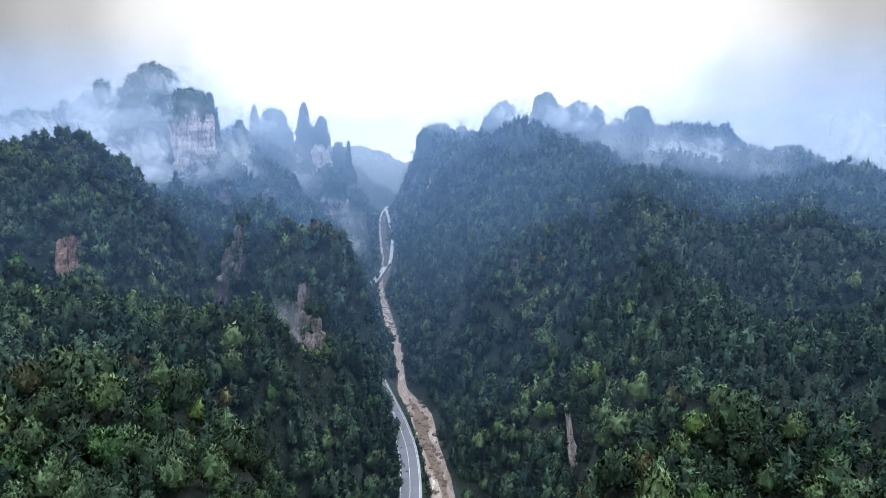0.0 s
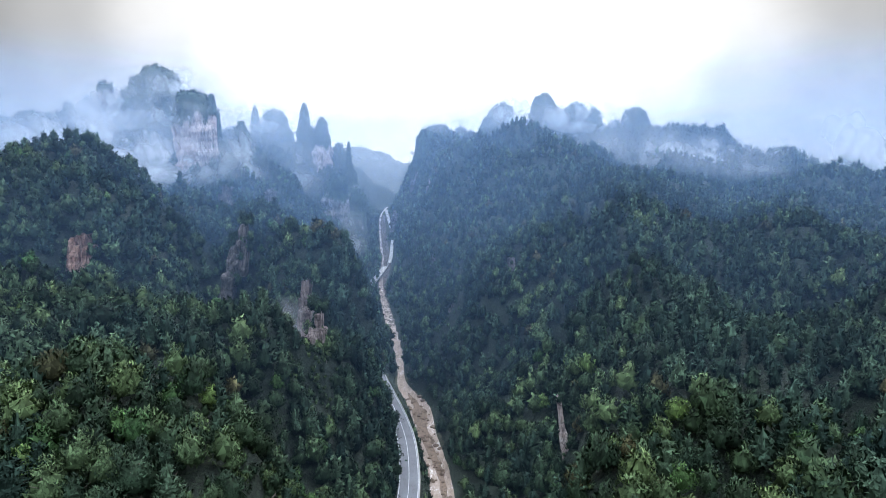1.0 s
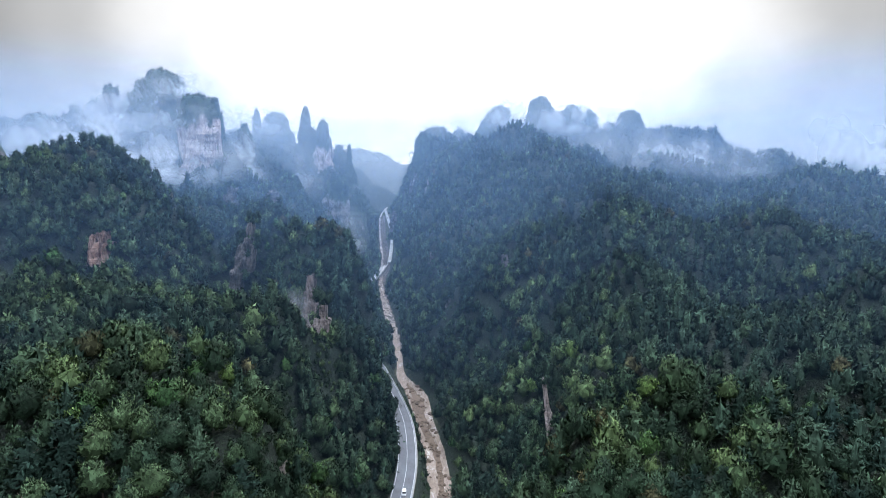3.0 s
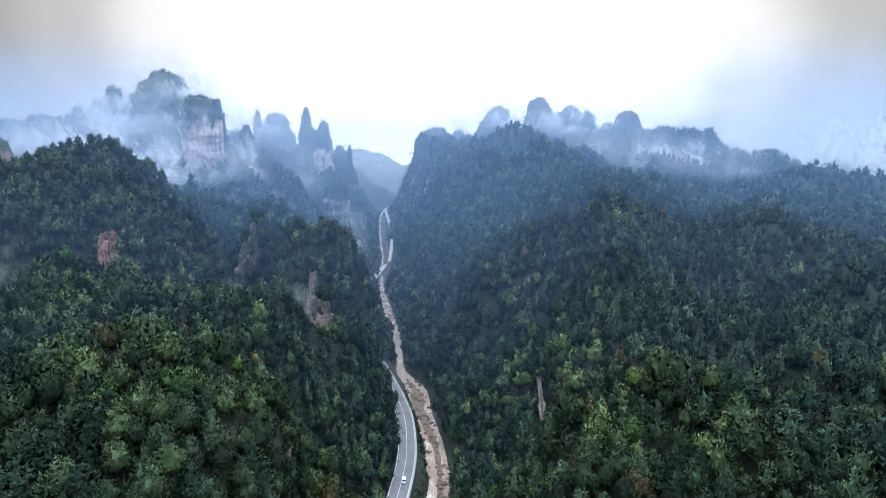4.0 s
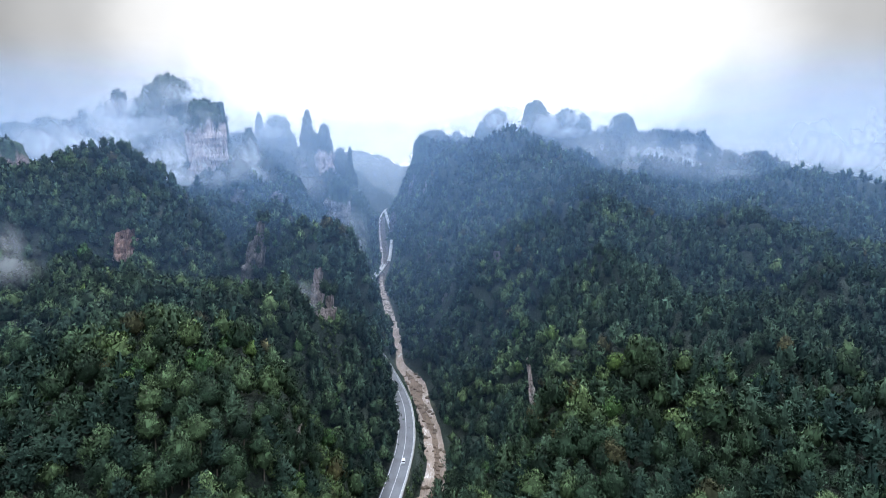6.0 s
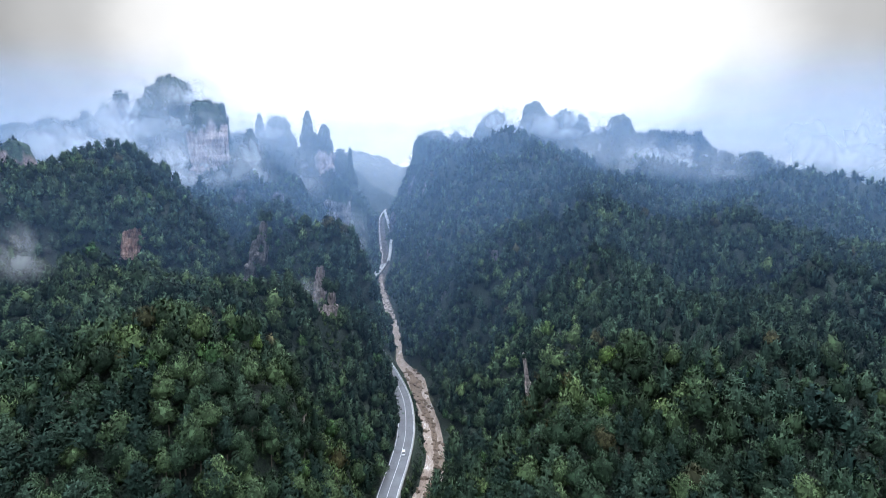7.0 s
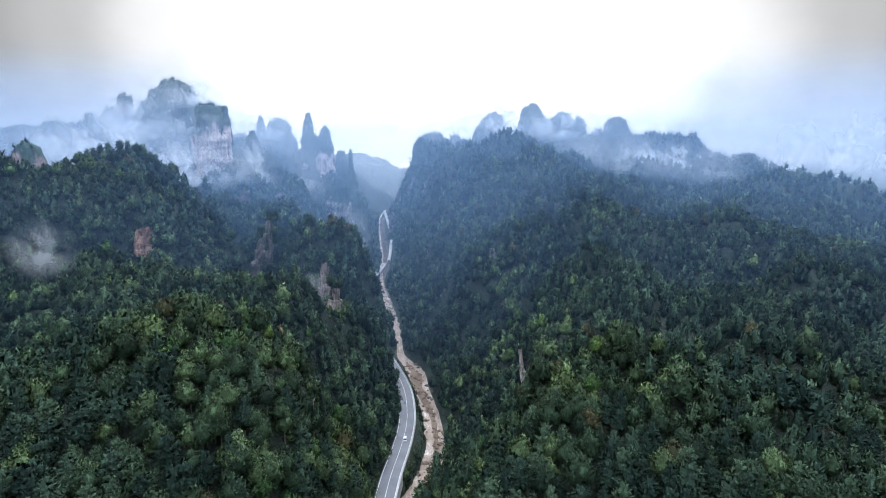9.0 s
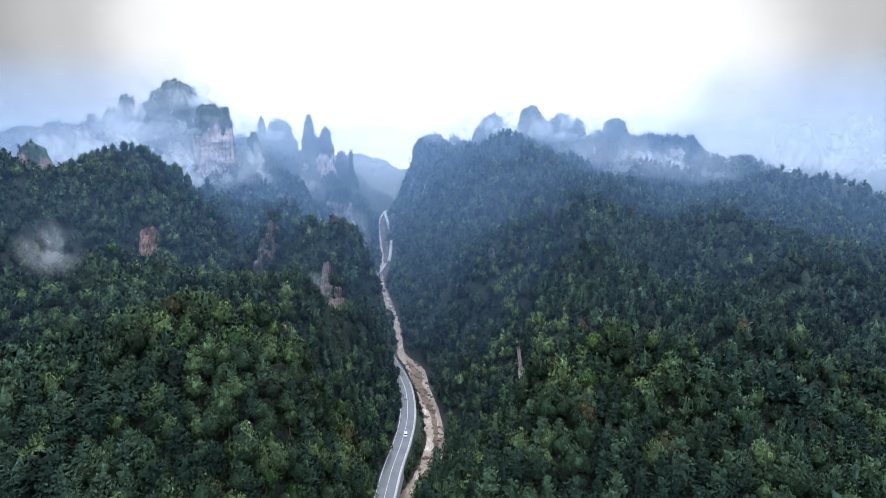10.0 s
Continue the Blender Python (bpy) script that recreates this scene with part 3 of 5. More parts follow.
# the rocky bed of the upper river
ROCKY = simple("rocky_river_bed", (0.055, 0.046, 0.041), 0.9, 0.35, 0.35, 1.7, 0.9, 0.6)
PALE = simple("pale_boulder_stone", (0.15, 0.135, 0.125), 0.85, 0.6, 0.5, 1.3, 0.5, 0.2)
uy_ = np.arange(446, 1000, 4.0)
ux_mid = river_x(uy_) + np.interp(uy_, [446, 600, 700, 1000], [0.5, 2.5, 4.5, 4.0])
ux_half = np.interp(uy_, [446, 520, 600, 700, 900, 1000], [3.5, 4.5, 6.0, 6.5, 6.0, 5.0]) * (1 + 0.16 * vnoise(uy_ / 9, 0.3, 0, 47))
bed = ribbon("rocky_bed", ux_mid, uy_, river_z(uy_) + 0.28, ux_half, ROCKY, 6, 1.5)
tagged(bed, "dark brown rocky bed of the upper river", "river bed", kind="structure")
forms = [(np.array([v.co[:] for v in s.vertices]), np.array([p.vertices[:] for p in s.polygons])) for s in stones]
bv, bf, count = [], [], 0
for k in range(420):
    v, f = forms[k % 6]
    y = rock_rng.uniform(450, 990)
    size = rock_rng.uniform(0.5, 1.0) * (1.9 if k % 7 == 0 else 1.1)
    x = np.interp(y, uy_, ux_mid) + rock_rng.uniform(-0.95, 0.95) * np.interp(y, uy_, ux_half)
    a = rock_rng.uniform(0, 6.28)
    w = v * size * (1.3, 0.9, 0.9)
    w = np.stack([w[:, 0] * math.cos(a) - w[:, 1] * math.sin(a), w[:, 0] * math.sin(a) + w[:, 1] * math.cos(a), w[:, 2]], -1)
    bv.append(w + (x, y, float(river_z(y)) + 0.5))
    bf.append(f + count)
    count += len(v)
rubble = mesh_from("river_rubble", np.concatenate(bv), np.concatenate(bf), PALE)
tagged(rubble, "pale boulders strewn over the upper river bed", "boulders", kind="stuff")

# ---- guard rail along the outer edge of the road ----
rail = tagged(new("guard_rail"), "grey steel guard rail along the outer road edge", "guard rail")
gx_, gy_ = offset_line(4.45, np.arange(70, 312, 2.0))
beam = ribbon("beam", gx_, gy_, np.full(gx_.shape, 0.85), 0.05, STEEL, 1, 0.32, rail)
bm = bmesh.new()
bmesh.ops.create_cone(bm, cap_ends=True, segments=8, radius1=0.07, radius2=0.07, depth=0.85)
post = part("post", bm, STEEL, rail)
for k in range(0, len(gx_), 2):
    o = post if k == 0 else post.copy()
    if k:
        scene.collection.objects.link(o)
    o.location = (gx_[k] - 0.12, gy_[k], 0.45)

# ---- bridge over the gorge, and the road beyond it ----
bridge = tagged(new("bridge"), "pale concrete road bridge across the gorge river", "bridge")
q = np.linspace(0, 1, 30)
cx, cy, cz = -84 + 8 * q + 2.0 * np.sin(q * 3), 590 + 104 * q, 5.0 + 6.0 * q
ribbon("deck", cx, cy, cz, 3.4, CONCRETE, 2, 1.2, bridge)
for s in (-1, 1):
    ribbon("parapet", cx + s * 3.25, cy, cz + 1.0, 0.2, CONCRETE, 1, 1.1, bridge)
for f in (6, 12, 18, 24):
    bm = bmesh.new()
    bmesh.ops.create_cone(bm, cap_ends=True, segments=12, radius1=1.1, radius2=0.9, depth=16)
    pier = part("pier", bm, CONCRETE, bridge)
    pier.location = (cx[f], cy[f], cz[f] - 9)
uy = np.arange(690, 1020, 4.0)
upper = ribbon("road_upper", np.interp(uy, [690, 720, 800, 870, 930, 980, 1020], [-71, -71.5, -77, -84, -94.7, -104, -111]), uy, np.interp(uy, [690, 720, 800, 870, 930, 980, 1020], [13.5, 19, 29, 36, 48.5, 59.5, 66]), 2.3, CONCRETE, 2, 3.0)
tagged(upper, "pale concrete road climbing beside the upper river", "road", kind="structure")

# ---- car ----
WHITE = simple("white_car_paint", (0.75, 0.76, 0.78), 0.25, 3.0, 0.95, 1.05, 0.0)
DARKGLASS = simple("dark_glass", (0.02, 0.022, 0.025), 0.08, 3.0, 0.9, 1.1, 0.0)
RUBBER = simple("tyre_rubber", (0.03, 0.03, 0.03), 0.8, 6.0)
LAMP = simple("lamp_lens", (0.6, 0.6, 0.62), 0.15, 3.0, 0.9, 1.1, 0.0)


def box(bm, x0, x1, y0, y1, z0, z1, top=1.0, topy=1.0, bevel=0.06):
    r = bmesh.ops.create_cube(bm, size=1)
    for v in r["verts"]:
        up_ = v.co.z > 0
        v.co.x = (x0 + x1) / 2 + v.co.x * (x1 - x0) * (top if up_ else 1)
        v.co.y = (y0 + y1) / 2 + v.co.y * (y1 - y0) * (topy if up_ else 1)
        v.co.z = z1 if up_ else z0
    e = {edge for v in r["verts"] for edge in v.link_edges}
    if bevel:
        bmesh.ops.bevel(bm, geom=list(e), offset=bevel, segments=2, affect="EDGES")


def build_car():
    car = tagged(new("car"), "small white van driving on the grey road", "car")
    bm = bmesh.new()
    box(bm, -0.87, 0.87, -2.1, 2.1, 0.32, 0.95, 0.96, 0.98, 0.1)
    part("body", bm, WHITE, car)
    bm = bmesh.new()
    box(bm, -0.82, 0.82, -1.35, 2.0, 0.93, 1.50, 0.84, 0.80, 0.06)
    part("cabin_glass", bm, DARKGLASS, car, "dark side and front windows")
    bm = bmesh.new()
    box(bm, -0.70, 0.70, -1.0, 1.68, 1.49, 1.56, 0.95, 0.97, 0.03)
    part("car_roof", bm, WHITE, car)
    for sx in (-1, 1):
        for y in (-1.3, 1.3):
            bm = bmesh.new()
            bmesh.ops.create_cone(bm, cap_ends=True, segments=20, radius1=0.32, radius2=0.32, depth=0.2, matrix=pose(sx * 0.8, y, 0.32, 0, 90, 0))
            w = part("wheel", bm, RUBBER, car)
            bm = bmesh.new()
            bmesh.ops.create_cone(bm, cap_ends=True, segments=16, radius1=0.19, radius2=0.17, depth=0.22, matrix=pose(sx * 0.81, y, 0.32, 0, 90, 0))
            part("rim", bm, STEEL, w)
        bm = bmesh.new()
        box(bm, sx * 0.66 - 0.14, sx * 0.66 + 0.14, -2.13, -2.04, 0.66, 0.82, 1, 1, 0.02)
        part("headlight", bm, LAMP, car)
    return car


car = build_car()
CAR_Y = 179.0
car.matrix_world = pose(float(road_x(CAR_Y)) + 1.2, CAR_Y, 0.055, 0, 0, 0)


# ---- trees ----
def ico(sub):
    bm = bmesh.new()
    bmesh.ops.create_icosphere(bm, subdivisions=sub, radius=1)
    v = np.array([x.co[:] for x in bm.verts])
    f = np.array([[x.index for x in q.verts] for q in bm.faces])
    bm.free()
    return v, f


def unit(a):
    return a / np.maximum(np.linalg.norm(a, axis=-1, keepdims=True), 1e-9)


def cards(rng, centres, along, facing, size, jitter=0.5):
    """A spray of leaves at each place: a ragged triangle that lies on its clump, tip outwards and up."""
    n = unit(facing + jitter * rng.normal(size=facing.shape))
    a = unit(along - 0.8 * n * (along * n).sum(1, keepdims=True) + 0.35 * rng.normal(size=along.shape))
    b = unit(np.cross(n, a))
    s = size * rng.uniform(0.45, 1.55, (len(a), 1))
    p0 = centres + a * s * 1.3
    p1 = centres - 0.7 * a * s + 0.44 * b * s
    p2 = centres - 0.4 * a * s - 0.44 * b * s
    v = np.stack([p0, p1, p2], 1).reshape(-1, 3)
    return v, np.arange(len(v)).reshape(-1, 3), np.repeat(unit(facing + 0.45 * n), 3, 0)


def shaggy(rng, v, f, n, reach):
    """Split a hull into loose tufts, each tilted a little outwards."""
    p, m = v[f].copy(), n[f]
    tip = rng.integers(0, 3, len(f))
    p[np.arange(len(f)), tip] += m[np.arange(len(f)), tip] * (reach * rng.uniform(0.0, 1.0, (len(f), 1)))
    p += (p - p.mean(1, keepdims=True)) * 0.25
    return p.reshape(-1, 3), np.arange(3 * len(f)).reshape(-1, 3), m.reshape(-1, 3)


def join(pieces):
    vs, fs, ns, k = [], [], [], 0
    for v, f, n in pieces:
        vs.append(v)
        fs.append(f + k)
        ns.append(n)
        k += len(v)
    return np.concatenate(vs), np.concatenate(fs), np.concatenate(ns)


def broad_crown(rng, leaves, size, clumps):
    """Egg-shaped crown of many leaf clumps round a dense heart; the tree is 1 high and its crown about 0.6 wide."""
    d = rng.normal(size=(clumps, 3))
    d[:, 2] = np.abs(d[:, 2]) * 1.2 - 0.6
    d = unit(d)
    lean = rng.normal(size=2) * 0.05
    c = d * (0.22, 0.22, 0.30) * rng.uniform(0.70, 1.18, (clumps, 1)) + (0, 0, 0.64)
    c[0] = (0, 0, 0.93)
    c[:, :2] += lean * (c[:, 2:] - 0.4) * 3
    c[:, :2] *= np.clip(1.35 - 1.25 * (c[:, 2:] - 0.42), 0.38, 1.3)
    r = rng.uniform(0.06, 0.10, clumps) * (1.0 if clumps > 30 else 1.25 if clumps > 12 else 1.5)
    which = np.arange(leaves) % clumps
    e = unit(rng.normal(size=(leaves, 3)) + 0.75 * d[which] + (0, 0, 0.12))
    at = c[which] + e * (r[which] * rng.uniform(0.7, 1.1, leaves))[:, None]
    whole = unit((at - (0, 0, 0.56)) / (0.27, 0.27, 0.40))
    out = [cards(rng, at, 0.3 * e + 0.4 * d[which] + (0, 0, 1.0), 0.36 * e + 0.64 * whole, size, 0.5)]
    # the dense heart, drawn out towards its clumps
    v, f = ico(2 if clumps > 10 else 1)
    near = (v[:, None, :] * d[None]).sum(-1).max(1)
    k = ((0.40 if clumps > 30 else 0.58) + 0.34 * np.clip((near - 0.75) / 0.25, 0, 1) + 0.05 * rng.normal(size=len(v)))[:, None]
    w = v * (0.22, 0.22, 0.33) * k + (0, 0, 0.60)
    w[:, :2] += lean * (w[:, 2:] - 0.4) * 3
    w[:, :2] *= np.clip(1.35 - 1.25 * (w[:, 2:] - 0.42), 0.38, 1.3)
    out.append(shaggy(rng, w, f, v, 0.09))
    return join(out)


def pine_crown(rng, leaves, size, lobes):
    """Feathery cone: boughs in ragged tiers, each a fan that rises at its tip."""
    boughs = max(5, lobes)
    bt = np.sort(rng.uniform(0.03, 1, boughs) ** 0.65)
    ba = rng.uniform(0, 2 * math.pi) + 2.4 * np.arange(boughs) + 0.3 * rng.normal(size=boughs)
    br = (0.04 + 0.25 * bt ** 0.85) * rng.uniform(0.7, 1.2, boughs)
    which = np.arange(leaves) % boughs
    along = rng.uniform(0.25, 1.05, leaves) ** 0.7
    a = ba[which] + rng.normal(size=leaves) * 0.42 * (1.25 - 0.5 * along)
    rad = br[which] * along
    z = 1.0 - 0.66 * bt[which] + 0.10 * along * br[which] + 0.018 * rng.normal(size=leaves)
    ca, sa = np.cos(a), np.sin(a)
    out_dir = np.stack([ca, sa, np.full(leaves, 0.8)], -1)
    at = np.stack([rad * ca, rad * sa, z], -1)
    facing = unit(np.stack([ca * (0.3 + along), sa * (0.3 + along), 0.2 + 0.5 * along + 1.1 * (z - 0.5)], -1))
    out = [cards(rng, at, out_dir, facing, size * 1.15, 0.4)]
    v, f = ico(2 if lobes > 10 else 1)
    s = np.clip((1 - v[:, 2]) / 2, 0, 1) ** 0.75
    k = (0.115 if lobes > 30 else 0.17) * s * (1 + 0.22 * rng.normal(size=len(v)))
    hull = np.stack([v[:, 0] * k, v[:, 1] * k, 0.57 + v[:, 2] * 0.36], -1)
    out.append(shaggy(rng, hull, f, unit(v + (0, 0, 0.2)), 0.09))
    return join(out)


rng = np.random.default_rng(7)
PATH_MID = np.array([2.0, -40.0])


def normals_at(x, y, e=2.0):
    dx = (height(x + e, y) - height(x - e, y)) / (2 * e)
    dy = (height(x, y + e) - height(x, y - e)) / (2 * e)
    n = np.stack([-dx, -dy, np.ones_like(dx)], -1)
    return n / np.linalg.norm(n, axis=1)[:, None]


clearings = []   # x, y, radius, the way it faces, depth in front


def wooded(x, y, bushes=False):
    """Where trees may stand: off road and river, and not in front of bare rock."""
    ok = np.ones(x.shape, bool)
    road_gap = (np.abs(x - road_x(y)) > np.where(x < road_x(y), 5.6, 6.0)) | (y > 330)
    xr = river_x(y)
    half = np.interp(y, vy, rw)
    ok &= road_gap & (np.abs(x - xr) > half + 2.5)
    up = (y > 600) & (x > xr) & (x < xr + 20)
    ok &= ~up
    ok &= bushes | ~((x > road_x(y)) & (x < xr) & (y > 120) & (y < 340))
    for cx, cy, r, front in () if bushes else clearings:
        ok &= ~((np.abs(x - cx) < r) & (y > cy - front) & (y < cy + 4))
    return ok


def stand(x0, x1, y0, y1, near, far, spacing, rng, bushes=False):
    """Places of trees in one belt of distance, jittered, denser on steep ground."""
    nx, ny = int((x1 - x0) / spacing), int((y1 - y0) / spacing)
    a, b = np.meshgrid(np.arange(nx), np.arange(ny))
    x = x0 + (a.ravel() + 0.5 * (b.ravel() % 2) + rng.uniform(0.18, 0.82, a.size)) * spacing
    y = y0 + (b.ravel() + rng.uniform(0.18, 0.82, a.size)) * spacing
    d = np.hypot(x - PATH_MID[0], y - PATH_MID[1])
    wide = np.abs(x - PATH_MID[0]) < 60 + 1.05 * (y + 100)
    keep = (d >= near) & (d < far) & wide
    x, y = x[keep], y[keep]
    n = normals_at(x, y)
    extra = np.minimum(1 / np.maximum(n[:, 2], 0.2), 3.6) - 1
    xs, ys = [x], [y]
    for k in range(3):
        more = rng.uniform(0, 1, len(x)) < extra - k
        xs.append(x[more] + rng.uniform(-1, 1, more.sum()) * spacing)
        ys.append(y[more] + rng.uniform(-1, 1, more.sum()) * spacing)
    x, y = np.concatenate(xs), np.concatenate(ys)
    ok = wooded(x, y, bushes)
    return x[ok], y[ok]


def seen_from_air(x, y, top):
    """Rough test whether the far side of a hill hides a place from the flight line; such woods are thinned."""
    out = np.zeros(x.shape, bool)
    for ex, ey in ((0.0, 0.0), (4.0, -84.0)):
        free = np.ones(x.shape, bool)
        for s in np.linspace(0.1, 0.97, 44):
            px, py = ex + (x - ex) * s, ey + (y - ey) * s
            pz = 135 + (top - 135) * s
            free &= height(px, py) + 3 < pz + 13
        out |= free
    return out


def in_view(x, y):
    keep = seen_from_air(x, y, height(x, y) + 10) | (rng.uniform(0, 1, len(x)) < 0.1)
    return x[keep], y[keep]


def pine_share(x, y):
    s = vnoise(x / 60, y / 60, 0, 31) * 0.5 + 0.5
    return np.clip(0.45 + 0.6 * (s - 0.4) + np.where(x > 60, 0.28, 0.0), 0.1, 0.9)


def forest(name, protos, x, y, size, mat, rng, label, parent=None, z=None, sink=0.03):
    """Many trees as one piece of woodland."""
    z = height(x, y) if z is None else z
    pv, pf, pn, tints, k = [], [], [], [], 0
    kind = rng.integers(0, len(protos), len(x))
    turn = rng.uniform(0, 2 * math.pi, len(x))
    h = size * rng.uniform(0.64, 1.32, len(x))
    h = h * (1 + 0.2 * vnoise(x / 17, y / 17, 0, 81))
    wide = h * rng.uniform(0.84, 1.14, len(x))
    tone = np.clip(0.5 + 0.95 * rng.uniform(-0.5, 0.5, len(x)) + 0.42 * (h / size - 1), 0, 0.999)
    for i, (v, f, nv) in enumerate(protos):
        sel = np.nonzero(kind == i)[0]
        if not len(sel):
            continue
        c, s = np.cos(turn[sel])[:, None], np.sin(turn[sel])[:, None]
        X = (v[:, 0] * c - v[:, 1] * s) * wide[sel][:, None] + x[sel][:, None]
        Y = (v[:, 0] * s + v[:, 1] * c) * wide[sel][:, None] + y[sel][:, None]
        Z = v[:, 2] * h[sel][:, None] + z[sel][:, None] - sink * h[sel][:, None]
        pv.append(np.stack([X, Y, Z], -1).reshape(-1, 3))
        pn.append(np.stack([nv[:, 0] * c - nv[:, 1] * s, nv[:, 0] * s + nv[:, 1] * c, np.broadcast_to(nv[:, 2], X.shape)], -1).reshape(-1, 3))
        pf.append((f[None] + (np.arange(len(sel)) * len(v))[:, None, None]).reshape(-1, 3) + k)
        tints.append(np.repeat(tone[sel], len(v)))
        k += len(sel) * len(v)
    if not pv:
        return None
    ob = mesh_from(name, np.concatenate(pv), np.concatenate(pf), mat, parent, "", True, np.concatenate(tints), np.concatenate(pn))
    if parent is None:
        tagged(ob, label, "forest", kind="stuff")
    return ob


def sort_trees(x, y):
    """Which tree grows where: pine, broadleaf, bright young, turning brown."""
    is_pine = rng.uniform(0, 1, len(x)) < pine_share(x, y)
    q = rng.uniform(0, 1, len(x))
    grove = np.clip(vnoise(x / 22, y / 22, 0, 33) - 0.12, 0, 1)
    light_woods = ((x > -78) & (x < -28) & (y > 90) & (y < 190)) | ((x > 38) & (x < 76) & (y > 150) & (y < 235))
    is_pine &= ~light_woods | (rng.uniform(0, 1, len(x)) < 0.5)
    bright = ~is_pine & (q < 0.01 + np.where(x > 76, 0.10, 0.26) * grove + 0.14 * light_woods)
    russet = ~is_pine & (q > 0.975)
    return ~is_pine & ~bright & ~russet, is_pine, bright, russet


def belt(x, y, size, leaves, leaf, lobes, sink):
    broad, is_pine, bright, russet = sort_trees(x, y)
    pb = [broad_crown(rng, leaves, leaf, lobes) for _ in range(6)]
    pp = [pine_crown(rng, leaves, leaf * 0.8, lobes) for _ in range(6)]
    forest("broadleaf_woodland", pb, x[broad], y[broad], size, BROAD, rng, "dense dark green broadleaf forest covering the slopes", sink=sink)
    forest("pine_woodland", pp, x[is_pine], y[is_pine], size * 1.12, PINE, rng, "dense dark pine forest covering the slopes", sink=sink)
    forest("young_woodland", pb, x[bright], y[bright], size * 0.9, BRIGHT, rng, "scattered bright green young trees among the forest", sink=sink)
    forest("turning_woodland", pb, x[russet], y[russet], size * 0.9, RUSSET, rng, "scattered brownish trees among the forest", sink=sink)


def trunk_mesh(bm, height_, radius):
    """Tapered trunk with a slight bend and a few limbs."""
    def limb(a, b, r0, r1):
        a, b = Vector(a), Vector(b)
        turn = (b - a).to_track_quat("Z", "Y").to_matrix().to_4x4()
        bmesh.ops.create_cone(bm, cap_ends=True, segments=7, radius1=r0, radius2=r1, depth=(b - a).length, matrix=Matrix.Translation((a + b) / 2) @ turn)
    limb((0, 0, -0.12 * height_), (0.01, 0, 0.4 * height_), radius, radius * 0.75)
    limb((0.01, 0, 0.39 * height_), (-0.01, 0.01, 0.8 * height_), radius * 0.75, radius * 0.3)
    for k in range(4):
        a = k * 2.1
        z = height_ * (0.42 + 0.08 * k)
        limb((0, 0, z), (0.15 * height_ * math.cos(a), 0.15 * height_ * math.sin(a), z + 0.12 * height_), radius * 0.35, radius * 0.12)


def single_trees(x, y, size):
    """Trees close enough to be told apart: each a thing with trunk and crown."""
    kinds = []
    for crown, mat, label in ((broad_crown, BROAD, "dark green broadleaf tree on the wooded slope"), (pine_crown, PINE, "dark feathery pine on the wooded slope"),
                              (broad_crown, BRIGHT, "bright yellow-green young tree among darker forest"), (broad_crown, RUSSET, "brownish tree with turning leaves in the forest")):
        row = []
        for k in range(4 if mat in (BROAD, PINE) else 2):
            v, f, nv = crown(rng, 1000, 0.024 if crown is broad_crown else 0.026, 46)
            tree = tagged(new("tree"), label, "tree", "trees on the near slopes")
            mesh_from("crown", v, f, mat, tree, "", True, None, nv)
            bm = bmesh.new()
            trunk_mesh(bm, 1.0, 0.018)
            part("trunk", bm, BARK, tree)
            row.append([tree, False])
        kinds.append(row)
    z = height(x, y)
    which = np.argmax(np.stack(sort_trees(x, y)), 0)
    for i in range(len(x)):
        row = kinds[which[i]]
        slot = row[rng.integers(0, len(row))]
        s = size * rng.uniform(0.75, 1.25) * (1.1 if which[i] == 1 else 1.0)
        m = pose(x[i], y[i], z[i] - 0.03 * s, rng.uniform(-3, 3), rng.uniform(-3, 3), rng.uniform(0, 360))
        w = s * rng.uniform(0.9, 1.2)
        if not slot[1]:
            t, slot[1] = slot[0], True
        else:
            t = copy_thing(slot[0], Matrix())
        t.matrix_basis = m @ Matrix.Diagonal((w, w, s, 1))
    for row in kinds:
        for tree, used in row:
            if not used:
                for c in list(tree.children):
                    bpy.data.objects.remove(c)
                bpy.data.objects.remove(tree)


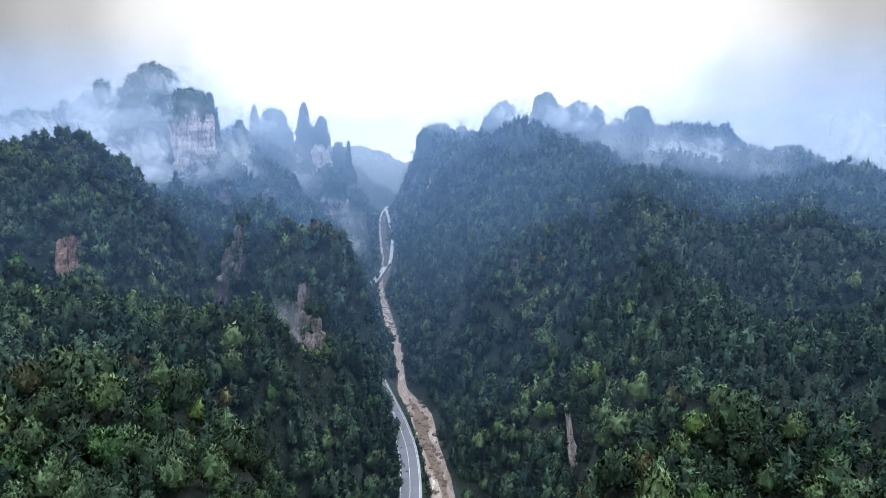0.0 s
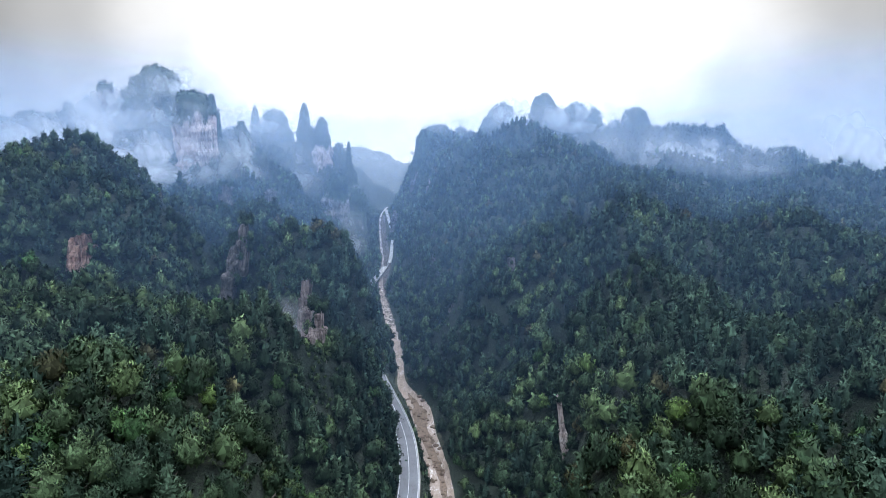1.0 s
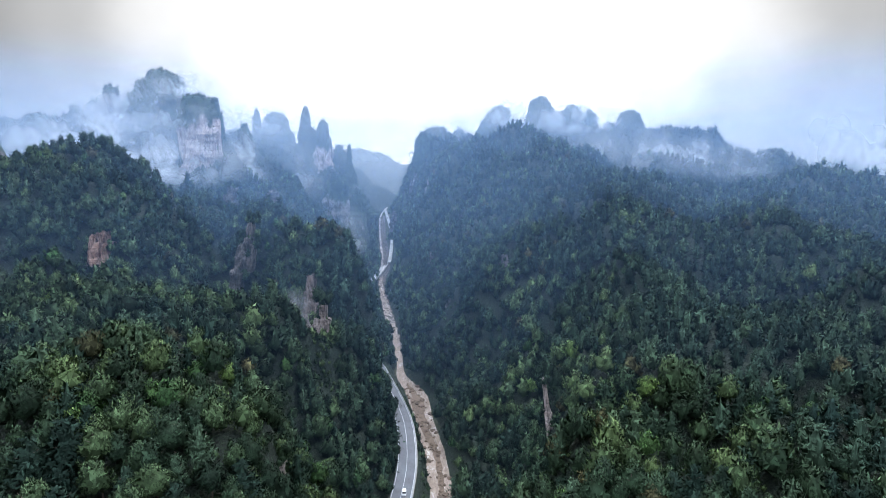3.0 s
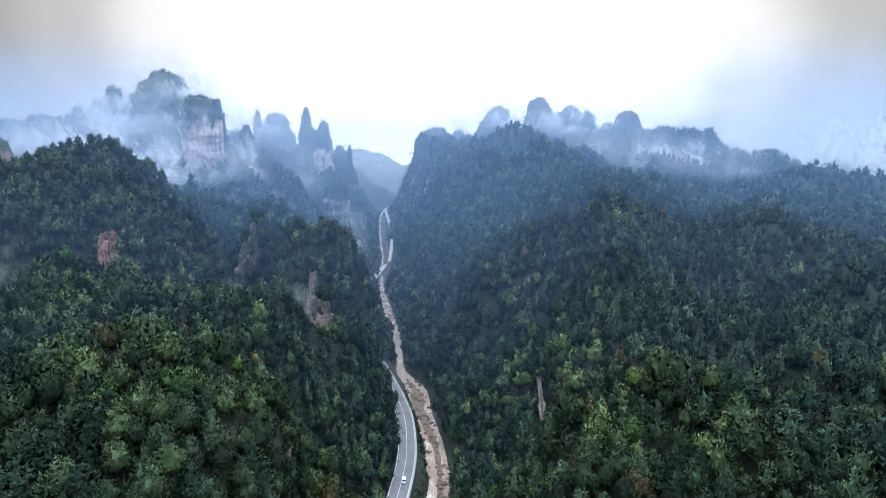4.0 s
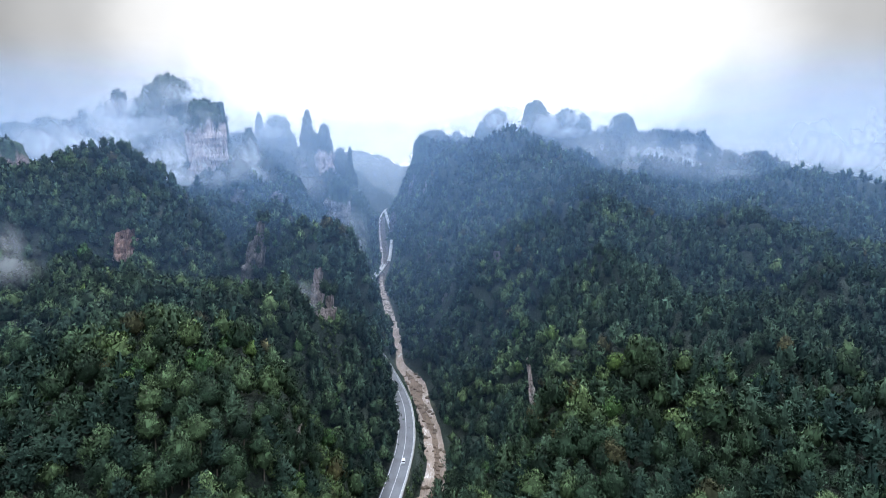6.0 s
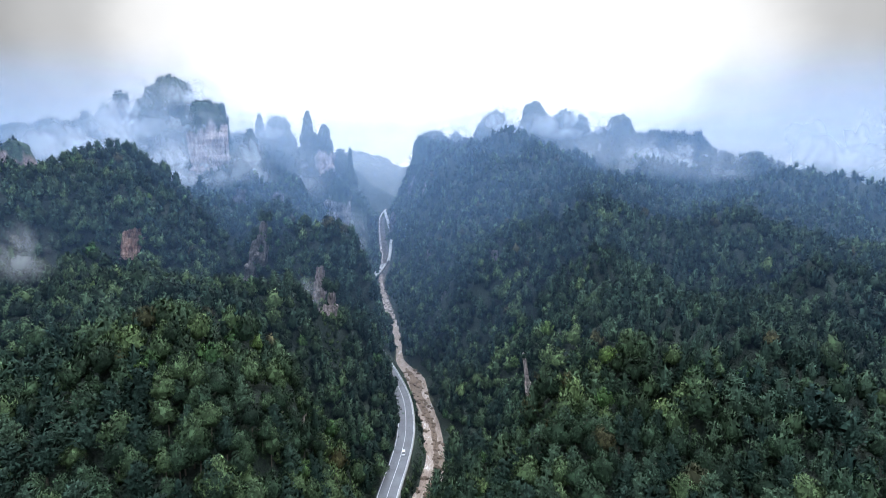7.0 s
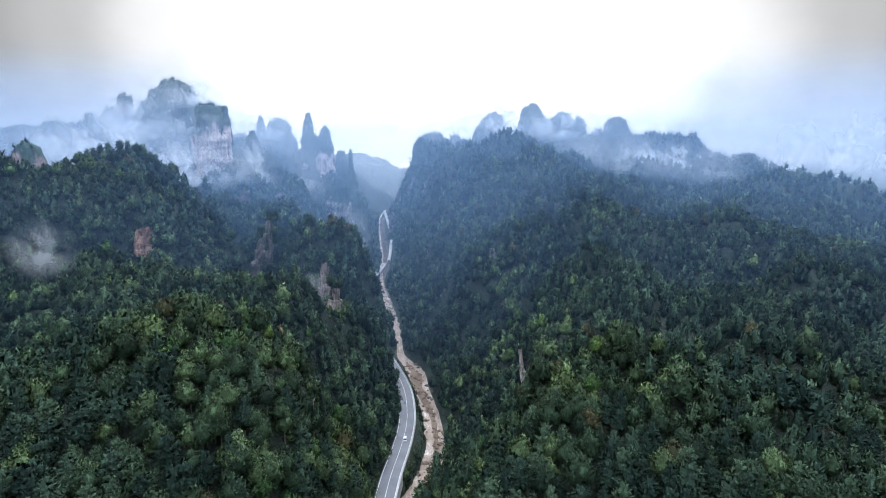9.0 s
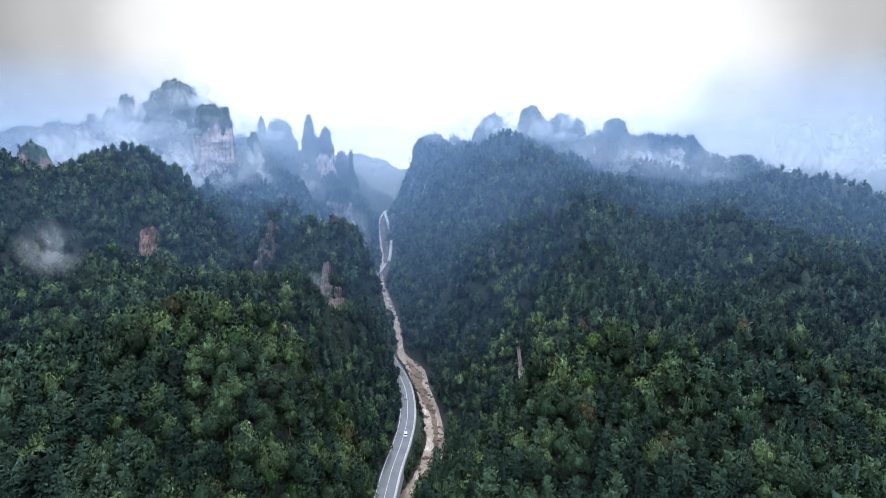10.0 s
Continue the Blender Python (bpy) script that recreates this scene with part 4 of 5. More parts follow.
# ---- sandstone towers ----
def tower(x, y, z0, z1, rx, ry, label, power=2.6, taper=0.3, wood=1.0, mat=None, bare=None, seed=1, tree=5.8, lean=0.0, rough=1.0, flare=0.0):
    """A rock tower: jointed sides, domed or pointed top; trees on its top and ledges. bare: heights between which the sides are bare."""
    r = np.random.default_rng(seed)
    na, nz = 56, 36
    t = np.linspace(0, 1, nz)
    a = np.linspace(0, 2 * math.pi, na, endpoint=False)
    T, A = np.meshgrid(t, a, indexing="ij")
    prof = (1 - T ** power) ** (1 / power) * (1 - taper * T) if power > 1 else (1 - T) ** power
    prof = prof * (1 + flare * (1 - T) ** 2)
    Z = z0 + (z1 - z0) * T
    ca, sa = np.cos(A), np.sin(A)
    box = 1 / np.maximum(np.abs(ca) ** 3 + np.abs(sa) ** 3, 0.3) ** (1 / 3)
    X, Y = rx * prof * ca * box, ry * prof * sa * box
    joints = fbm((x + X) / 9, (y + Y) / 9, Z / 60, seed, 3) / 1.75
    beds = vnoise(seed * 7.3, 0.0, Z / 4.5, seed + 5)
    big = fbm((x + X) / 30, (y + Y) / 30, Z / 40, seed + 9, 3) / 1.75
    size = min(rx, ry)
    grow = 1 + rough * (0.30 * joints + 0.06 * beds + 0.30 * big) * min(1.0, 14 / size + 0.45)
    grow = grow + 0.16 * rough * vnoise(seed * 3.7, ca * 0.7 + sa * 0.4, Z / 13, seed + 15) * np.clip(T * 2, 0, 1)
    grow = np.where(T > 0.97, 1, grow)
    X, Y = x + X * grow + lean * T * rx, y + Y * grow
    Z = Z + 0.04 * (z1 - z0) * big * (T > 0.3) * (T < 0.98)
    v = np.stack([X, Y, Z], -1).reshape(-1, 3)
    i = np.arange(nz * na).reshape(nz, na)
    j = np.roll(i, -1, 1)
    f = np.stack([i[:-1], j[:-1], j[1:], i[1:]], -1).reshape(-1, 4)
    thing = tagged(new("rock_tower"), label, "rock tower")
    body = mesh_from("rock_body", v, f, mat, thing)
    open_rock = np.zeros(T.shape)
    if bare:
        edge = 11 * fbm((X + Y) / 11, Z / 40, 0, seed + 3, 4)
        open_rock = np.clip((Z - bare[0] + edge) / 5, 0, 1) * np.clip((bare[1] - Z + edge) / 5, 0, 1)
    mask = body.data.attributes.new("bare", "FLOAT", "POINT")
    mask.data.foreach_set("value", open_rock.ravel().astype(np.float32))
    # trees on the top and ledges
    q = v[f]
    nrm = np.cross(q[:, 2] - q[:, 0], q[:, 3] - q[:, 1])
    area = np.linalg.norm(nrm, axis=1) / 2
    nz_ = nrm[:, 2] / np.maximum(2 * area, 1e-6)
    mid = q.mean(1)
    want = wood * area / (tree * 0.92) ** 2 * np.where(nz_ > 0.25, 1.0, 0.8)
    if bare:
        zone = (mid[:, 2] > bare[0] + 6 * vnoise(mid[:, 0] / 12, mid[:, 1] / 12, 0, seed)) & (mid[:, 2] < bare[1] + 8 * vnoise(mid[:, 0] / 10, mid[:, 1] / 10, 0, seed + 1)) & (nz_ < 0.5)
        want = np.where(zone, want * 0.02, want)
    n = r.poisson(np.minimum(want, 6))
    k = np.repeat(np.arange(len(f)), n)
    w = r.uniform(0, 1, (len(k), 2))
    at = q[k, 0] + w[:, :1] * (q[k, 1] - q[k, 0]) + w[:, 1:] * (q[k, 3] - q[k, 0])
    front = nrm[k, 1] < 0.35 * np.maximum(2 * area[k], 1e-6)
    keep = front | (r.uniform(0, 1, len(k)) < 0.12)
    at, nk = at[keep], nz_[k][keep]
    protos = [broad_crown(r, 13, 0.13, 5) for _ in range(4)] + [pine_crown(r, 14, 0.14, 5) for _ in range(2)]
    flat = nk > 0.35
    for sel, s, sink in ((flat, tree, 0.3), (~flat, tree * 0.8, 0.62)):
        if sel.any():
            forest("tree_cover", protos, at[sel, 0], at[sel, 1], s, BROAD, r, "", thing, at[sel, 2], sink)
    return thing


tower(-320, 690, 95, 236, 24, 27, "pink sandstone tower with a sheer bare face and wooded top", 4.0, 0.06, 1.0, PINK_TOWER, (118, 202), 3)
tower(-440, 835, 120, 297, 70, 52, "broad domed rock peak covered with trees in mist", 1.9, 0.0, 1.0, GREY_TOWER, None, 44, 5.8, 0.0, 0.8)
tower(-378, 845, 120, 256, 30, 28, "wooded rock shoulder beside the domed peak", 2.2, 0.2, 1.0, GREY_TOWER, None, 5, 6.5, 0.0, 1.4, 0.4)
tower(-545, 872, 150, 277, 16, 14, "slim flat-topped rock pillar in mist", 9.0, 0.2, 0.6, GREY_TOWER, (180, 268), 6)
tower(-566, 870, 150, 259, 6, 7, "thin rock needle beside a pillar", 3.0, 0.2, 0.5, GREY_TOWER, (180, 250), 7)
tower(-612, 880, 140, 246, 42, 30, "low wooded rock hump in mist", 2.0, 0.2, 1.0, GREY_TOWER, None, 8, 6.5, 0.0, 1.6)
tower(-584, 885, 140, 260, 20, 22, "wooded rock knob in mist", 2.0, 0.2, 1.0, GREY_TOWER, None, 35, 6.5, 0.0, 1.5, 0.4)
tower(-662, 860, 120, 232, 45, 30, "low wooded rock hump in mist", 2.2, 0.2, 1.0, GREY_TOWER, None, 18)
tower(-722, 870, 120, 228, 48, 30, "low wooded rock hump in mist", 2.2, 0.2, 1.0, GREY_TOWER, None, 36)
tower(-343, 800, 120, 251, 7, 8, "thin rock needle behind the pink tower", 6.0, 0.2, 0.6, GREY_TOWER, None, 37)
tower(-392, 1250, 150, 276, 44, 35, "hazy flat-topped rock block far off", 3.0, 0.2, 0.9, GREY_TOWER, None, 9)
tower(-432, 1240, 150, 284, 14, 13, "hazy rock needle far off", 3.0, 0.3, 0.6, GREY_TOWER, None, 19)
tower(-272, 1050, 120, 246, 25, 25, "wooded rock spire with a narrow knob on top", 2.4, 0.45, 1.0, GREY_TOWER, None, 10, 6.5, 0.0, 1.4, 0.5)
tower(-269, 1046, 190, 266, 11, 11, "narrow wooded knob on a rock spire", 3.0, 0.4, 1.0, GREY_TOWER, None, 50, 5.5, 0.0, 1.3)
tower(-222, 985, 90, 233, 20, 20, "rock tower with a pale pink cliff and pointed wooded top", 2.5, 0.2, 1.0, PINK_TOWER, (118, 184), 11, 6.5, 0.0, 1.5)
tower(-247, 1020, 90, 219, 21, 20, "wooded rock saddle between two spires", 2.2, 0.2, 1.0, GREY_TOWER, None, 38, 6.5, 0.0, 1.3, 0.6)
tower(-157, 900, 60, 170, 16, 16, "thin wooded rock spire above the gorge", 2.4, 0.5, 1.0, GREY_TOWER, None, 12, 6.5, 0.0, 1.5, 1.3)
tower(-157, 897, 130, 187, 6, 6, "slim knob on a wooded rock spire", 3.0, 0.35, 1.0, GREY_TOWER, None, 51, 5.0, 0.0, 1.3)
tower(-160, 800, 40, 137, 25, 22, "squat wooded rock tower with a pale scar", 2.6, 0.2, 1.0, GREY_TOWER, (60, 96), 13)
tower(-128, 790, 30, 105, 18, 18, "small wooded rock tower above the river", 2.6, 0.2, 1.0, GREY_TOWER, None, 14)
tower(-195, 1000, 80, 190, 24, 20, "wooded rock shoulder in mist", 2.0, 0.2, 1.0, GREY_TOWER, None, 20, 6.5, 0.0, 1.6)
tower(-288, 766, 110, 208, 24, 26, "pointed wooded rock hill beside the pink tower", 2.2, 0.55, 1.0, GREY_TOWER, None, 34, 6.5, 0.0, 1.5, 1.0)
# the other side of the valley
tower(-26, 865, 60, 202, 26, 30, "steep wooded rock wall rising from the river", 2.6, 0.25, 0.9, GREY_TOWER, (70, 120), 21)
tower(8, 900, 80, 208, 24, 26, "wooded rock tower in mist", 2.2, 0.2, 1.0, GREY_TOWER, None, 22)
tower(-14, 1105, 90, 230, 40, 30, "hazy sheer rock wall far off", 3.4, 0.1, 0.7, GREY_TOWER, (100, 205), 23)
tower(38, 1090, 100, 226, 26, 26, "hazy wooded rock tower far off", 2.4, 0.15, 1.0, GREY_TOWER, None, 33)
tower(31, 608, 110, 172, 12, 12, "wooded rock knob on the ridge end", 2.0, 0.2, 1.0, GREY_TOWER, None, 24, 6.5)
tower(112, 1000, 150, 262, 46, 34, "wooded rock dome wrapped in mist", 2.0, 0.2, 1.0, GREY_TOWER, None, 25, 6.5, 0.0, 1.5)
tower(186, 985, 160, 275, 36, 30, "wooded rock dome with mist on its flank", 2.5, 0.15, 1.0, GREY_TOWER, None, 26, 6.0, 0.0, 1.3, 0.4)
tower(245, 985, 160, 259, 30, 26, "wooded rock tower on the skyline", 3.0, 0.2, 1.0, GREY_TOWER, None, 27)
tower(276, 980, 160, 249, 21, 22, "rounded rock tower on the skyline", 2.6, 0.2, 0.8, GREY_TOWER, None, 28)
tower(335, 935, 150, 246, 36, 30, "beehive-shaped wooded rock dome on the skyline", 2.3, 0.15, 1.0, GREY_TOWER, None, 29, 5.0, 0.0, 0.6)
tower(304, 940, 150, 226, 20, 20, "low rock dome beside a taller one", 2.0, 0.2, 1.0, GREY_TOWER, None, 30)
tower(388, 885, 140, 212, 26, 24, "low wooded rock dome on the skyline", 2.2, 0.2, 1.0, GREY_TOWER, None, 39)
tower(432, 850, 140, 197, 26, 24, "low wooded rock dome on the skyline", 2.2, 0.2, 1.0, GREY_TOWER, None, 40)
tower(694, 900, 90, 158, 46, 40, "dark wooded peak half hidden in cloud", 1.7, 0.2, 1.0, GREY_TOWER, None, 41, 7.0, 0.0, 1.4, 0.8)
tower(-349, 384, 110, 165, 16, 12, "reddish bare rock tower above the forest", 3.0, 0.15, 1.0, RUST_TOWER, (126, 154), 31)


ledges, rims = [], []


def outcrop(x, y, z0, z1, rx, ry, mat, label, seed, lean=(0.0, 0.0), front=8, rim=1.0):
    """Bare rock in the wooded slope: broad upright joint slabs side by side, stepped at the beds, woods hanging over top and sides."""
    r = np.random.default_rng(seed)
    count = max(3, int(rx / 1.3))
    na, nz = 24, 22
    thing = tagged(new("rock_outcrop"), label, "rock outcrop")
    for c in range(count):
        u = (c + 0.5) / count * 2 - 1
        top = z1 - (z1 - z0) * (r.uniform(0.0, 0.42) if c != count // 2 else 0.0) - 0.10 * (z1 - z0) * abs(u)
        bx_, by_ = x + u * rx * 0.8 + r.normal() * 0.3, y + r.uniform(-0.22, 0.22) * ry
        w, d = rx / count * r.uniform(1.3, 1.9), ry * r.uniform(0.75, 1.0)
        T, A = np.meshgrid(np.linspace(0, 1, nz), np.linspace(0, 2 * math.pi, na, endpoint=False), indexing="ij")
        sq = 1 / np.maximum(np.abs(np.cos(A)) ** 14 + np.abs(np.sin(A)) ** 14, 0.02) ** (1 / 14)
        prof = (1 - T ** 30) ** 0.5 * (1.04 - 0.08 * T)
        Z = z0 + (top - z0) * T
        X, Y = w * prof * sq * np.cos(A + 0.2 * u), d * prof * sq * np.sin(A + 0.2 * u)
        n = fbm((bx_ + X) / 1.8, (by_ + Y) / 1.8, Z / 6.5, seed, 4) / 1.85
        ledge = vnoise(seed * 3.1 + c, np.floor(Z / 2.1) * 0.9, 0, seed + 2)
        g = 1 + 0.5 * n + 0.12 * ledge
        h = (Z - z0) / (z1 - z0)
        X, Y = bx_ + X * g + lean[0] * h, by_ + Y * g + lean[1] * h
        i = np.arange(nz * na).reshape(nz, na)
        j = np.roll(i, -1, 1)
        faces = np.stack([i[:-1], j[:-1], j[1:], i[1:]], -1).reshape(-1, 4)
        mesh_from("rock_block", np.stack([X, Y, Z], -1).reshape(-1, 3), faces, mat, thing)
        for _ in range(3 if rx > 2 else 1):
            ledges.append((bx_ + lean[0] + r.normal() * 0.9, by_ + lean[1] - ry * r.uniform(0.2, 0.85), top - r.uniform(1.2, 3.6)))
    # trees crowd over the top and both sides
    for _ in range(int(rim * (4 + rx * 1.6))):
        rims.append((x + lean[0] + r.uniform(-1.15, 1.15) * rx, y + lean[1] + r.uniform(-0.1, 1.1) * ry, z1 - r.uniform(1.0, 5.0)))
    for _ in range(int(rim * (z1 - z0) / 2.6)):
        f, side = r.uniform(0.1, 0.95), r.choice((-1, 1))
        rims.append((x + side * (rx * r.uniform(1.1, 1.35) + 1.2) + lean[0] * f, y - ry * r.uniform(0.0, 0.7) + lean[1] * f, z0 + (z1 - z0) * f - 4))
    clearings.append((x + 0.5 * lean[0], y + 0.3 * lean[1], rx + 2.2, front + 8))
    return thing


def crest(x, y):
    """Height of the slope's edge above a rock face."""
    return float(height(np.array([x]), np.array([y]))[0])


outcrop(-180.5, 252.5, 86, 105.5, 5.2, 5, RUST, "rust-red bare rock face in the forest", 3, (0.5, 2.0), -5, 1.5)
outcrop(-188, 254.5, 76, 94, 2.6, 4, GREYROCK, "narrow dark rock rib beside a rust-red face", 4, (0.3, 2.0), 6)
outcrop(-136, 312, 46, 92, 4.0, 5, GREYROCK, "tall grey rock wall leaning on the wooded slope", 5, (7.5, 5.0), 34, 0.35)
outcrop(-127.0, 317, 70, 104, 3.4, 5, GREYROCK, "grey rock rib above a tall rock wall", 6, (4.0, 3.0), 24, 0.7)
outcrop(-69.5, 253, 52, 82, 3.6, 4, STONE, "pale bare rock blade on the wooded spur", 7, (0.8, 2.0), 26)
outcrop(-57.5, 233.5, 36, 70, 3.9, 4, STONE, "pale rock wall with ledges on the spur", 8, (-0.4, 2.0), 26)
outcrop(-50, 209, 26, crest(-50, 217) + 5, 3.0, 4, GREYROCK, "small grey rock step on the spur", 9, (-0.6, 2.0), 16, 0.6)
outcrop(49.0, 178, 22, 51, 1.5, 2.6, SCAR, "narrow pale rock scar in the green slope", 10, (-4.2, 3.5), 34, 0.25)
outcrop(-48, 125.5, 26, crest(-48, 133) + 4, 1.6, 3, SCAR, "thin pale rock rib among trees", 11, (0.5, 1.0), 10)
outcrop(381, 665, 118, crest(381, 673), 10, 4, STONE, "small pale rock face high on the far ridge", 12, (0.0, 3.0), 22)
outcrop(45, 329, 66, crest(45, 336) + 0.5, 3.6, 2.5, GREYROCK, "thin grey rock scar on the steep slope", 17, (0.3, 1.0), 11)
outcrop(9, 363, 22, crest(9, 370) + 0.5, 3.6, 2.5, GREYROCK, "thin grey rock scar above the river", 18, (0.3, 1.0), 11)
for x, y, z, tall, wide, mat, seed in ((33, 430, 78, 20, 3.4, GREYROCK, 41), (58, 404, 92, 14, 3.0, GREYROCK, 42), (-14, 640, 70, 30, 4.5, STONE, 43), (-20, 690, 96, 34, 5.0, STONE, 44), (2, 560, 84, 24, 4.0, GREYROCK, 45), (20, 500, 66, 22, 3.6, GREYROCK, 46), (-8, 470, 22, 24, 3.6, GREYROCK, 47), (64, 470, 106, 12, 3.0, GREYROCK, 48)):
    top = crest(x, y + 4) + 1.0
    outcrop(x, y, top - tall, top, wide, 2.8, mat, "narrow bare rock streak on the steep gorge wall", seed, (0.3, 1.0), 6, 0.3)
outcrop(-226, 545, 100, 122, 7, 6, GREYROCK, "grey rock face on the wooded shoulder", 13, (0.0, 3.0), 20)
outcrop(-216, 652, 92, 116, 8, 6, GREYROCK, "grey rock face below the pointed hill", 14, (0.0, 3.0), 20)
outcrop(-78, 836, 40, 76, 6, 6, GREYROCK, "grey rock wall above the upper river", 15, (2.0, 3.0), 20)
outcrop(-44, 838, 96, 138, 8, 7, GREYROCK, "grey sheer rock wall high over the gorge", 16, (2.0, 3.0), 20)

# ---- woods, belt by belt ----
wx_, wy_ = stand(-330, 330, 20, 260, 0, 205, 6.5, rng)
wx_, wy_ = in_view(wx_, wy_)
order = np.argsort(np.hypot(wx_ - 2, wy_ + 60) + 1e4 * (np.abs(wx_) > 0.86 * (wy_ + 84)) + 1e4 * (height(wx_, wy_) + 8 < 135 - 0.70 * (wy_ + 84)))
first, rest = order[:300], order[300:]
close = np.hypot(wx_[rest] - 2, wy_[rest] + 40) < 170
belt(wx_[rest][close], wy_[rest][close], 13.6, 520, 0.031, 46, 0.13)
belt(wx_[rest][~close], wy_[rest][~close], 13.2, 400, 0.037, 40, 0.14)
mx_, my_ = stand(-560, 560, 60, 480, 205, 330, 6.2, rng)
mx_, my_ = in_view(mx_, my_)
belt(mx_, my_, 11.2, 180, 0.052, 26, 0.12)
mx_, my_ = stand(-560, 560, 60, 480, 330, 480, 6.6, rng)
mx_, my_ = in_view(mx_, my_)
belt(mx_, my_, 11.0, 84, 0.075, 16, 0.14)
fx_, fy_ = stand(-1000, 1000, 150, 1250, 480, 1250, 8.0, rng)
fx_, fy_ = in_view(fx_, fy_)
belt(fx_, fy_, 11.5, 30, 0.115, 8, 0.22)
# woods under and behind the flight line
gx2, gy2 = rng.uniform(-330, 330, 3600), rng.uniform(-300, 60, 3600)
ok = wooded(gx2, gy2) & (np.abs(gx2) > 0.80 * (gy2 + 84)) | (gy2 < 20) & wooded(gx2, gy2)
belt(gx2[ok], gy2[ok], 13.0, 22, 0.13, 8, 0.15)
# undergrowth between the near trees, on the bank and round the bare rocks
ux_, uy_ = stand(-250, 250, 30, 250, 0, 190, 6.2, rng, True)
ok = wooded(ux_, uy_)
sx_, sy_ = [ux_[ok]], [uy_[ok]]
for cx, cy, r, front in clearings:
    n = int(3 + (r * 2 + 6) * (front + 8) / 9)
    x, y = cx + rng.uniform(-1, 1, n) * (r + 3), cy + rng.uniform(-front - 4, 3, n)
    sx_.append(x)
    sy_.append(y)
sx_, sy_ = np.concatenate(sx_), np.concatenate(sy_)
bushes = [broad_crown(rng, 30, 0.12, 10) for _ in range(5)]
forest("undergrowth", bushes, sx_, sy_, 4.6, BROAD, rng, "low dark green shrubs between the trees", sink=0.25)
lx_, ly_, lz_ = np.array(ledges).T
forest("ledge_shrubs", bushes, lx_, ly_, 4.4, BROAD, rng, "green shrubs clinging to bare rock ledges", z=lz_, sink=0.3)
rims = [q for q in rims if not (abs(q[0] - river_x(np.array([q[1]]))[0]) < 14)]
ex_, ey_, ez_ = np.array(rims).T
hung = [broad_crown(rng, 170, 0.058, 16) for _ in range(5)]
forest("cliff_trees", hung, ex_, ey_, 8.0, BROAD, rng, "dark green trees crowding round bare rock faces", z=ez_, sink=0.1)
n = 420
y = rng.uniform(62, 300, n)
f = rng.uniform(0.1, 0.95, n)
x = road_x(y) + 5.6 + (river_x(y) - np.interp(y, vy, rw) - road_x(y) - 6.2) * f
keep = (rng.uniform(0, 1, n) < np.where(y < 180, 0.95, 0.45)) & (x > road_x(y) + 5.4)
x, y, f = x[keep], y[keep], f[keep]
z = -4.5 + (river_z(y) + 4.2) * f ** 0.8
forest("bank_shrubs", bushes, x, y, 4.4, BROAD, rng, "green shrubs on the bank between road and river", z=z, sink=0.2)
single_trees(wx_[first], wy_[first], 13.4)


# ---- mist: blue distance haze painted into see-through sheets, and white banks among the towers ----
HAZE_SHEETS = [mist("haze", d, 0.005, False, c) for d, c in ((0.007, (0.32, 0.57, 1.0)), (0.054, (0.34, 0.59, 1.0)), (0.125, (0.42, 0.64, 1.0)), (0.18, (0.68, 0.81, 1.0)), (0.26, (0.88, 0.93, 1.0)))]
WISP = mist("white_mist", 0.95, 0.018, True, (0.90, 0.94, 1.0))


def bank(x, y, z, width, tall, mat, label, bow=0.0, seed=0, name="mist_bank"):
    """A billowing bank of mist, also used for the painted haze: a curved, uneven sheet upright across the valley."""
    nu, nv = 40, 16
    u, v = np.meshgrid(np.linspace(-1, 1, nu), np.linspace(-1, 1, nv))
    X = u * width / 2
    Y = bow * u ** 2 + 0.03 * width * vnoise(u * 1.6 + seed, v * 1.2, 0, seed)
    Z = v * tall / 2
    ob = mesh_from(name, np.stack([X, Y, Z], -1).reshape(-1, 3), grid_faces(nv, nu), mat, smooth=True)
    ob.location = (x, y, z)
    return tagged(ob, label, "mist", kind="stuff")


# distance haze put into tinted sheets, bluer near and whiter far off
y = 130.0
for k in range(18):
    veil = HAZE_SHEETS[0 if y < 260 else 1 if y < 560 else 2 if y < 800 else 3 if y < 1150 else 4]
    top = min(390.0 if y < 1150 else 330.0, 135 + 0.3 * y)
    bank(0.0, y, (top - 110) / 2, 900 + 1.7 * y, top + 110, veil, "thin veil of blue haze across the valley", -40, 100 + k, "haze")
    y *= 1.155

